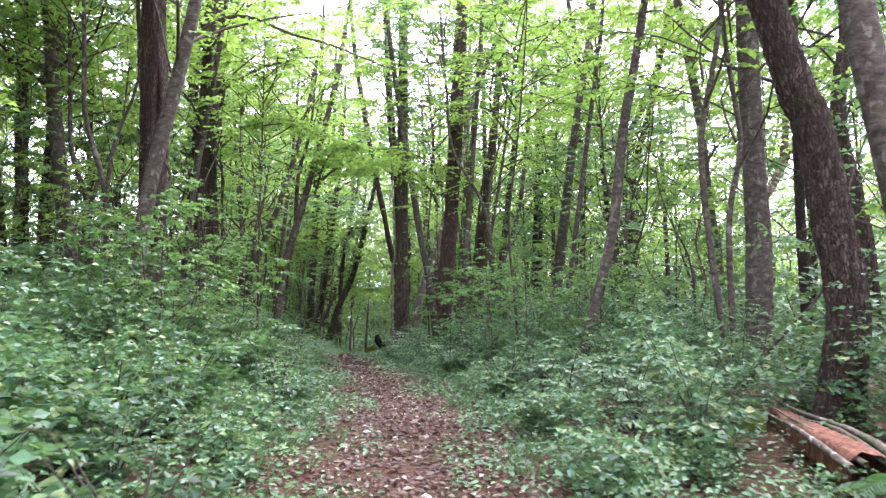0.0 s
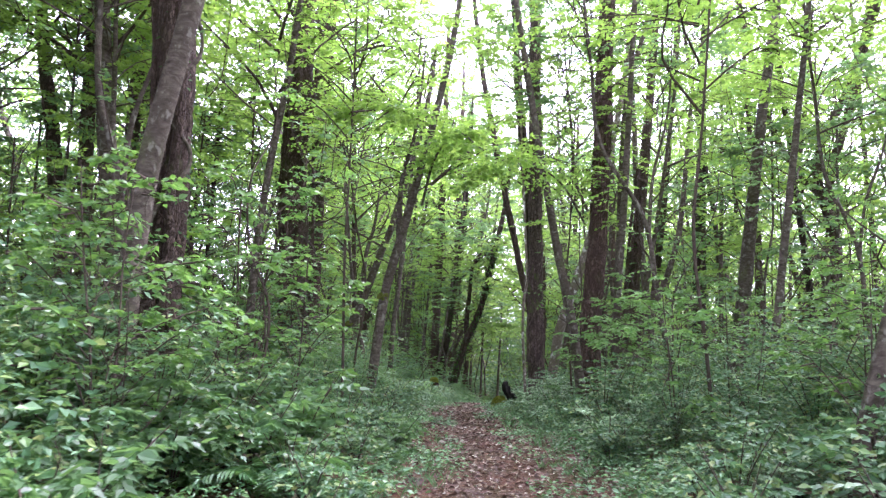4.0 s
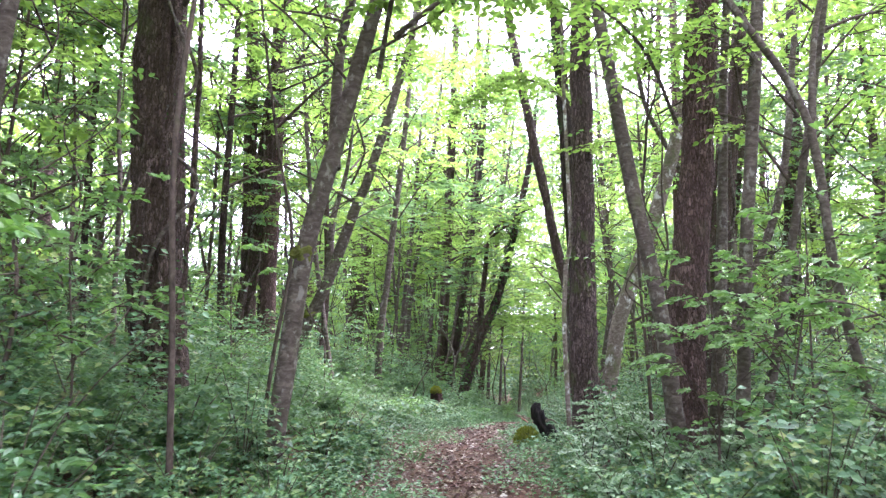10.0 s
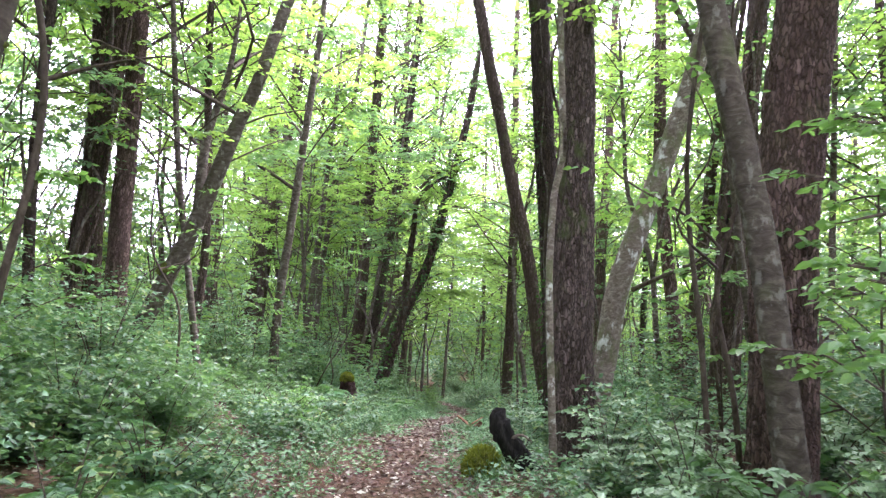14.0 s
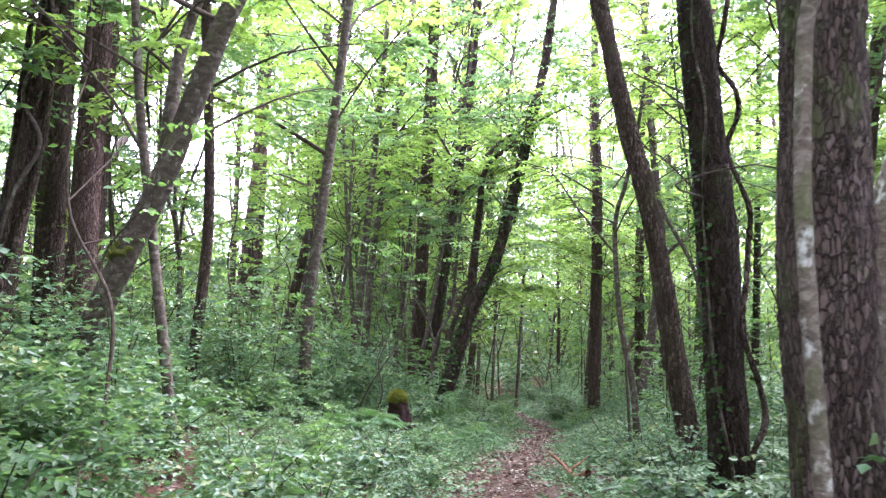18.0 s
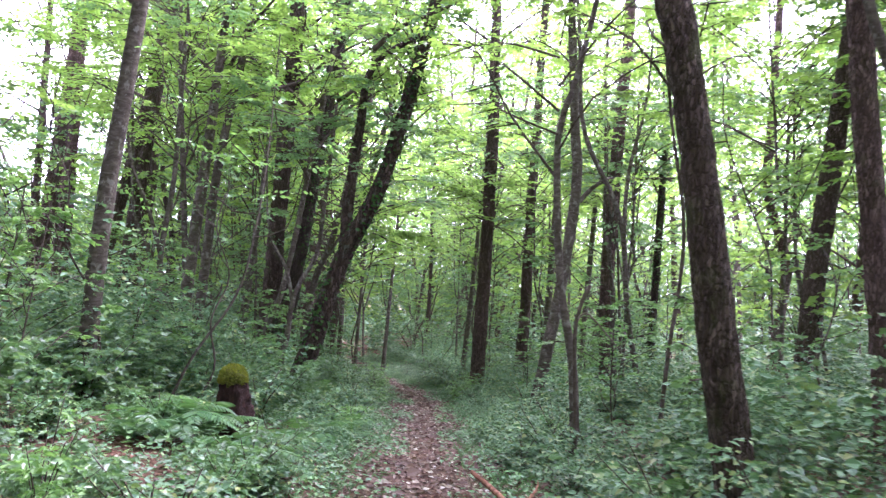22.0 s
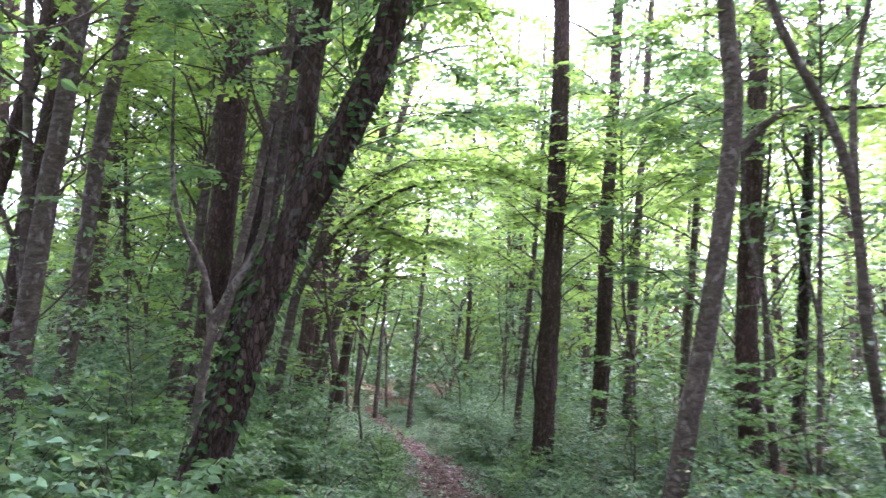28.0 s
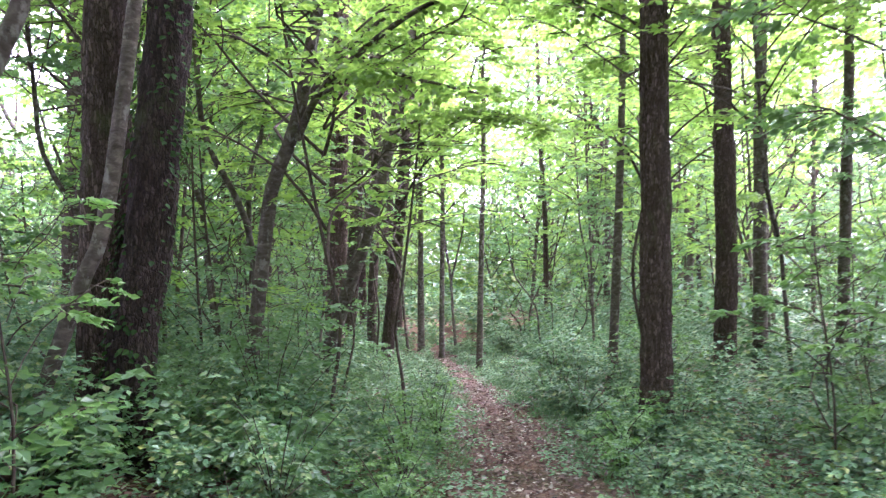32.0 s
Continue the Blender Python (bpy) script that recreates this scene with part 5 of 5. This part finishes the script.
def far_foliage():
    """The leafy depth of the wood beyond the last trunks that can be told apart."""
    g = np.random.default_rng(14)
    n = 760000
    a = np.where(g.random(n) < 0.92, g.uniform(0.2, np.pi - 0.15, n), g.uniform(0, 2 * np.pi, n))
    # a broad ring of woodland round the place, thinner towards its top
    r = 1.0 + 0.6 * g.random(n)
    x, y = -5 + 36 * r * np.cos(a), 40 + 50 * r * np.sin(a)
    z = np.where(g.random(n) < 0.3, 8 * g.random(n), 31 * g.random(n) ** 1.05)
    lump = np.sin(0.5 * x + 1.3) * np.sin(0.43 * y) + np.sin(0.9 * z + 0.31 * x) + 0.7 * np.sin(0.23 * x - 0.6 * z + 0.37 * y)
    keep = lump + g.normal(0, 0.7, n) > (0.0006 + np.where(np.cos(a) < 0, 0.0035, 0.009) * np.cos(a) ** 2) * z * z - 1.2
    keep &= ~(open_slope(x, y) & (z > 11 + 3 * np.sin(0.7 * x) + g.normal(0, 1.5, n)))
    x, y, z = x[keep], y[keep], z[keep]
    n = len(x)
    at = np.stack([x, y, ground_z(x, y) + z], 1)
    b = g.uniform(0, 2 * np.pi, n)
    ah = np.stack([np.cos(b), np.sin(b), g.normal(-0.1, 0.25, n)], 1)
    nr = np.array([0, 0, 1.0]) + g.normal(0, 0.8, (n, 3))
    L = g.uniform(0.2, 0.45, n)
    shade = np.sin(0.21 * x + 2.0) + np.sin(0.17 * y) + g.normal(0, 0.8, n) > 0.35
    for tone, pick, label in (("dark_crown", shade, "deep green leafy depth of the far woods"), ("crown", ~shade, "bright green leafy depth of the far woods")):
        ob = new("far_woods", leaf_mesh("far_woods", at[pick], ah[pick], nr[pick], L[pick], L[pick] * 0.7, LEAF[tone], False))
        tagged(ob, label, "woods", kind="stuff")


far_foliage()

# ---- fallen wood, stumps, ferns ----
def split_log():
    """A rotten log, split open, with red crumbling heartwood."""
    root = new("rotten_log")
    base = Vector((3.02, 5.95, float(ground_z(3.02, 5.95))))
    root.matrix_world = Matrix.Translation(base) @ pose(0, 0, 0, 0, 0, -10)
    tagged(root, "rotten split log with crumbling reddish wood beside the path", "log")
    line = smooth_line([[0.02, -0.9, 0.10], [0, 0, 0.14], [0.05, 0.9, 0.12], [0.1, 1.7, 0.14]], 0.08)
    part("heartwood", quads_mesh("heartwood", *tube(line, np.linspace(0.16, 0.11, len(line)), 16, 0.10, 4), ROT), root, "crumbling red heartwood")
    for k, (x, r) in enumerate(((-0.14, 0.03), (-0.05, 0.022), (0.12, 0.028), (0.2, 0.035))):
        l2 = smooth_line([[x, -1.0, 0.16 + 0.03 * k % 0.05], [x * 1.2, 0.1, 0.25], [x * 0.8, 1.0, 0.22 + 0.04 * (k % 2)], [x * 0.4, 1.75, 0.2 + 0.1 * (k % 2)]], 0.1)
        part("splinter", quads_mesh("splinter", *tube(l2, np.linspace(r, 0.006, len(l2)), 6, 0.15, k), BARK["birch"]), root, "weathered grey splinter")
    part("moss", blob_mesh("moss", (-0.26, 1.3, 0.1), (0.13, 0.2, 0.15), 4, MOSS), root, "cushion of moss at the log's end")


split_log()


def moss_tufts(at, size, count, seed, blade=0.03):
    """Short blades standing off a mossy dome, which give it a soft outline."""
    g = np.random.default_rng(seed)
    d = unit(g.normal(0, 1, (count, 3)))
    d[:, 2] = np.abs(d[:, 2]) - 0.25
    d = unit(d)
    p = np.array(at) + d * np.array(size) * g.uniform(0.9, 1.04, (count, 1))
    ah = d + g.normal(0, 0.45, (count, 3)) + [0, 0, 0.2]
    L = g.uniform(0.5, 1.3, count) * blade
    return leaf_mesh("moss_fringe", p, ah, g.normal(0, 1, (count, 3)), L, L * 0.38, LEAF["moss"], False)


def dark_stump():
    root = new("charred_stump")
    x, y = -2.12, 24.55
    root.matrix_world = pose(x, y, float(ground_z(x, y))) @ Matrix.Diagonal((1, 1, 1.25, 1))
    tagged(root, "small black charred stump leaning beside the path", "stump")
    line = smooth_line([[0.42, 0.05, -0.05], [0.27, 0.03, 0.07], [0.12, 0, 0.2], [0.01, 0, 0.34], [-0.035, 0, 0.45], [0.02, 0, 0.53]], 0.02)
    r = np.interp(np.linspace(0, 1, len(line)), [0, 0.3, 0.5, 0.65, 0.82, 0.92, 1], [0.06, 0.085, 0.1, 0.085, 0.1, 0.075, 0.01])
    part("body", quads_mesh("body", *tube(line, r, 26, 0.12, 8), CHAR), root)
    part("splinter", quads_mesh("splinter", *tube(smooth_line([[0.1, -0.06, 0.3], [0.2, -0.08, 0.33], [0.3, -0.08, 0.28]], 0.03), np.linspace(0.02, 0.006, len(smooth_line([[0.1, -0.06, 0.3], [0.2, -0.08, 0.33], [0.3, -0.08, 0.28]], 0.03))), 6, 0.1, 3), BARK["birch"]), root, "pale splinter at its side")
    mound = part("moss", blob_mesh("moss", (-0.2, -0.05, 0.02), (0.16, 0.22, 0.14), 9, MOSS, 0.3), root, "bright green moss mound at its foot")
    part("moss_fringe", moss_tufts((-0.2, -0.05, 0.02), (0.18, 0.25, 0.17), 1500, 5, 0.06), mound, "tufts of bright moss")


dark_stump()


def mossy_stump():
    root = new("mossy_stump")
    x, y = -5.75, 33.0
    root.matrix_world = pose(x, y, float(ground_z(x, y)))
    tagged(root, "short rotten stump capped with thick yellow-green moss", "stump")
    line = smooth_line([[0.06, 0, -0.1], [0.05, 0, 0.12], [0.02, 0, 0.35], [0, 0, 0.62]], 0.03)
    part("body", quads_mesh("body", *tube(line, np.interp(np.linspace(0, 1, len(line)), [0, 0.25, 0.6, 1], [0.3, 0.24, 0.19, 0.15]), 34, 0.11, 12), ROTTEN), root, "dark rotten body of the stump")
    for k in range(9):
        a, h = 0.7 * k + 0.3 * np.sin(3 * k), 0.16 + 0.13 * ((k * 5) % 4) / 3
        rim = [[np.cos(a) * 0.32 + 0.05, np.sin(a) * 0.3, -0.05], [np.cos(a) * 0.27 + 0.04, np.sin(a) * 0.26, h * 0.6], [np.cos(a) * 0.23 + 0.03, np.sin(a) * 0.22, h]]
        sliver = smooth_line(rim, 0.04)
        part("splinter", quads_mesh("splinter", *tube(sliver, np.linspace(0.055, 0.012, len(sliver)), 8, 0.15, k), ROTTEN), root)
    cap = part("moss_cap", blob_mesh("moss_cap", (-0.01, 0, 0.66), (0.14, 0.145, 0.14), 3, MOSS, 0.16), root, "thick cushion of yellow-green moss")
    part("moss_fringe", moss_tufts((-0.01, 0, 0.66), (0.145, 0.15, 0.155), 3200, 6, 0.03), cap, "tufts of yellow-green moss")


ROTTEN = bark("dark_rotten_wood", (0.007, 0.004, 0.003), (0.022, 0.011, 0.008), (0.055, 0.028, 0.02), 0.15, 20, relief=0.04, moss=0.15)
mossy_stump()


def fallen_branch(pts, r, mat, label, name="fallen_branch", forks=()):
    x, y = pts[0][:2]
    root = new(name)
    z = float(ground_z(x, y))
    root.matrix_world = pose(x, y, z)
    tagged(root, label, "branch")

    def on_ground(p):
        return [p[0] - x, p[1] - y, float(ground_z(p[0], p[1])) - z + p[2]]

    line = smooth_line([on_ground(p) for p in pts], 0.12)
    part("wood", quads_mesh("wood", *tube(line, np.linspace(r, r * 0.45, len(line)), 9, 0.08, int(x * 10) % 50), mat), root)
    for f in forks:
        l2 = smooth_line([on_ground(p) for p in f], 0.1)
        part("twig", quads_mesh("twig", *tube(l2, np.linspace(r * 0.5, 0.004, len(l2)), 5), mat), root)


fallen_branch([(-2.6, 29.6, 0.16), (-2.72, 29.9, 0.07), (-2.85, 30.4, 0.08), (-2.95, 31.0, 0.12), (-3.14, 31.5, 0.2)], 0.04, ROT, "crooked reddish dead branch lying on the path edge",
              forks=[[(-2.85, 30.4, 0.08), (-2.65, 30.8, 0.2), (-2.6, 31.1, 0.22)]])
fallen_branch([(-0.45, 26.5, 0.14), (0.4, 26.3, 0.16), (1.4, 25.8, 0.2), (2.6, 25.3, 0.2)], 0.14, BARK["grey"], "grey fallen tree trunk lying in the undergrowth", "fallen_log")
fallen_branch([(-3.5, 18.4, 0.02), (-3.1, 18.9, 0.03), (-2.6, 19.1, 0.03)], 0.012, BARK["twig"], "thin dead twig lying on the path")
fallen_branch([(-3.3, 35.6, 0.02), (-3.0, 36.4, 0.04), (-2.9, 37.2, 0.03)], 0.012, BARK["birch"], "pale dead twig lying on the path")


def hanging_limb(pts, r, label, leaves=0, seed=1, mat="twig"):
    """A long limb reaching out from a trunk, with leaf sprays."""
    root = new("tree_limb")
    root.matrix_world = Matrix.Translation(pts[0])
    tagged(root, label, "branch")
    o = np.array(pts[0])
    line = smooth_line(np.array(pts) - o, 0.15)
    part("wood", quads_mesh("wood", *tube(line, np.linspace(r, r * 0.3, len(line)), 8, 0.05, seed), BARK[mat]), root)
    if leaves:
        g = np.random.default_rng(seed)
        leaves = int(leaves * 1.9)
        i = g.integers(len(line) // 4, len(line), leaves)
        a = g.uniform(0, 6.28, leaves)
        d = np.stack([np.cos(a), np.sin(a), g.uniform(-0.2, 0.3, leaves)], 1)
        args = sprays(g, line[i], d, g.uniform(0.3, 0.95, leaves), 10, 0.1, 0.07)
        part("foliage", leaf_mesh("foliage", *args, LEAF["crown"]), root)


hanging_limb([(-3.95, 11.4, 5.90), (-3.6, 11.4, 6.15), (-3.1, 11.35, 6.20), (-2.4, 11.3, 5.90), (-1.75, 11.2, 5.68), (-0.9, 11.1, 5.30)], 0.03, "thin dark limb arching out from a leaning grey trunk", 10, 3)
hanging_limb([(-0.6, 40.9, 3.52), (-0.35, 40.85, 3.82), (0.0, 40.8, 4.03), (0.6, 40.8, 4.07), (1.5, 40.7, 4.12)], 0.055, "long sideways limb of a grey tree", 12, 5, "grey")
hanging_limb([(-0.62, 25.75, 2.17), (-0.26, 25.6, 2.35), (0.1, 25.6, 2.52), (0.5, 25.6, 2.82)], 0.03, "dead mossy limb stub on a bent tree", 0, 6)
hanging_limb([(-6.68, 45.1, 2.27), (-6.4, 45.0, 2.72), (-6.0, 44.9, 3.07), (-5.1, 44.8, 3.62), (-4.2, 44.6, 3.77), (-3.4, 44.4, 3.67)], 0.05, "arching maple limb reaching over the path", 60, 7, "grey")
hanging_limb([(-6.3, 45.0, 2.77), (-5.6, 44.4, 2.87), (-4.9, 44.0, 2.62), (-4.2, 43.8, 2.37)], 0.03, "low maple limb hanging over the path", 45, 8, "grey")
hanging_limb([(-4.9, 37.4, 5.57), (-4.5, 37.4, 5.97), (-3.9, 37.4, 6.27), (-3.0, 37.3, 6.67)], 0.05, "dark limb bending sideways over the path", 26, 9)
hanging_limb([(-3.2, 19.2, 5.00), (-2.6, 19.4, 5.60), (-2.2, 19.6, 6.20), (-1.6, 19.8, 6.60)], 0.035, "maple limb with bright leaves over the path", 40, 10, "grey")


hanging_limb([(-1.55, 27.3, 2.78), (-1.9, 26.95, 2.86), (-1.3, 26.8, 2.98), (-0.9, 26.9, 2.92), (-0.2, 27.0, 3.1)], 0.011, "thin bare twig crossing in front of an ivied trunk", 0, 12, "grey")
hanging_limb([(-7.0, 46.0, 2.87), (-6.0, 46.5, 4.07), (-4.8, 47.0, 4.67), (-3.4, 47.4, 4.57), (-2.2, 47.8, 4.07)], 0.04, "long maple limb with layered leaves over the path", 120, 21, "grey")
hanging_limb([(-6.6, 47.5, 2.27), (-5.8, 48.0, 2.97), (-4.7, 48.6, 3.17), (-3.6, 49.2, 2.87)], 0.03, "low maple limb with layered leaves", 90, 22, "grey")
hanging_limb([(-7.2, 50.4, 3.87), (-6.0, 51.0, 5.27), (-4.4, 51.6, 5.87), (-2.8, 52.0, 5.47)], 0.04, "high maple limb with layered leaves", 110, 23, "grey")
hanging_limb([(-1.5, 50.6, 5.67), (-2.4, 50.2, 6.57), (-3.4, 49.8, 6.67), (-4.4, 49.4, 6.07)], 0.04, "leafy limb reaching in over the path", 90, 24)
hanging_limb([(-3.4, 19.3, 4.60), (-3.0, 18.6, 5.40), (-2.4, 17.6, 5.60), (-1.8, 16.6, 5.00)], 0.03, "maple limb with bright hanging leaves", 70, 25, "grey")
hanging_limb([(-0.1, 21.6, 4.60), (-0.6, 20.6, 5.30), (-1.4, 19.6, 5.60), (-2.0, 18.6, 5.20)], 0.025, "leafy grey limb above the path", 60, 26, "grey")
hanging_limb([(-6.2, 20.0, 6.00), (-5.0, 18.8, 6.40), (-3.8, 17.6, 6.20), (-2.9, 16.8, 5.60)], 0.035, "dark limb with bright hanging leaves", 80, 27)
hanging_limb([(-1.3, 25.0, 5.60), (-1.9, 25.2, 6.40), (-2.8, 25.4, 6.80), (-3.7, 25.6, 6.27)], 0.03, "leafy limb beside a straight trunk", 80, 28)
hanging_limb([(-5.6, 38.3, 4.87), (-5.0, 40.0, 5.87), (-4.2, 41.8, 6.07), (-3.4, 43.4, 5.47)], 0.04, "leafy limb of a leaning ivied tree", 110, 29)


def frond_mesh(seed):
    """One arching frond along +x: a thin rib and its pairs of leaflets."""
    g = np.random.default_rng(seed)
    A, D, N, L, W = [], [], [], [], []
    ln, rise = g.uniform(0.5, 0.75), g.uniform(0.35, 0.7)
    line = smooth_line([[0, 0, 0], [ln * 0.4, 0.02, ln * rise * 0.8], [ln * 0.8, -0.02, ln * rise * 0.85], [ln * 1.1, 0, ln * rise * 0.55]], 0.03)
    for i in range(len(line) - 1):
        A.append(line[i])
        D.append(line[i + 1] - line[i])
        N.append([0, 0, 1.0])
        L.append(0.04)
        W.append(0.008)
    for t in np.linspace(0.15, 0.98, 22):
        i = min(len(line) - 2, int(t * (len(line) - 1)))
        d = unit(line[i + 1] - line[i])
        side = unit(np.cross(d, [0, 0, 1.0]))
        for sg in (-1, 1):
            A.append(line[i])
            D.append(side * sg + d * 0.45 - np.array([0, 0, 0.15]))
            N.append(np.array([0.2, 0, 1.0]) + g.normal(0, 0.1, 3))
            L.append(0.16 * np.sin(np.pi * (0.18 + 0.8 * t)) + 0.015)
            W.append(0.036)
    return leaf_mesh("frond", np.array(A), np.array(D), np.array(N), np.array(L), np.array(W), LEAF["fern"])


FRONDS = [frond_mesh(90 + i) for i in range(4)]


def ferns():
    g = np.random.default_rng(77)
    spots = [(-5.2, 32.3), (-5.5, 31.8), (-4.9, 33.2), (-5.9, 32.4), (-4.7, 34.2), (-5.1, 34.8), (-6.3, 31.6), (-5.0, 30.9), (2.9, 4.6), (-5.5, 38.9), (-5.9, 39.6),
             (-5.2, 40.4), (-5.4, 37.2), (-1.9, 27.8), (-1.5, 29.1), (-5.6, 35.6), (-4.9, 36.4), (-6.05, 32.0), (-6.3, 32.5), (-2.05, 31.7), (-1.7, 30.6)]
    for _ in range(52):
        y = g.uniform(4, 60)
        spots.append((float(path_x(y)) + g.choice([-1, 1]) * g.uniform(1.3, 4.5), y))
    for x, y in spots:
        s = g.uniform(0.6, 1.05) * (1.1 if x < -5.8 and 30 < y < 33 else 0.8 if x < -4.4 and 30 < y < 39 else 1.0)
        root = new("fern")
        root.matrix_world = pose(x, y, float(ground_z(x, y)), 0, 0, g.uniform(0, 360)) @ Matrix.Diagonal((s, s, s, 1))
        tagged(root, "green fern with arching fronds in the undergrowth", "fern", "ferns beside the path")
        for k in range(8):
            part("frond", FRONDS[int(g.integers(4))], root, at=pose(0, 0, 0, 0, g.uniform(-8, 8), k * 45 + g.uniform(-14, 14)))


ferns()
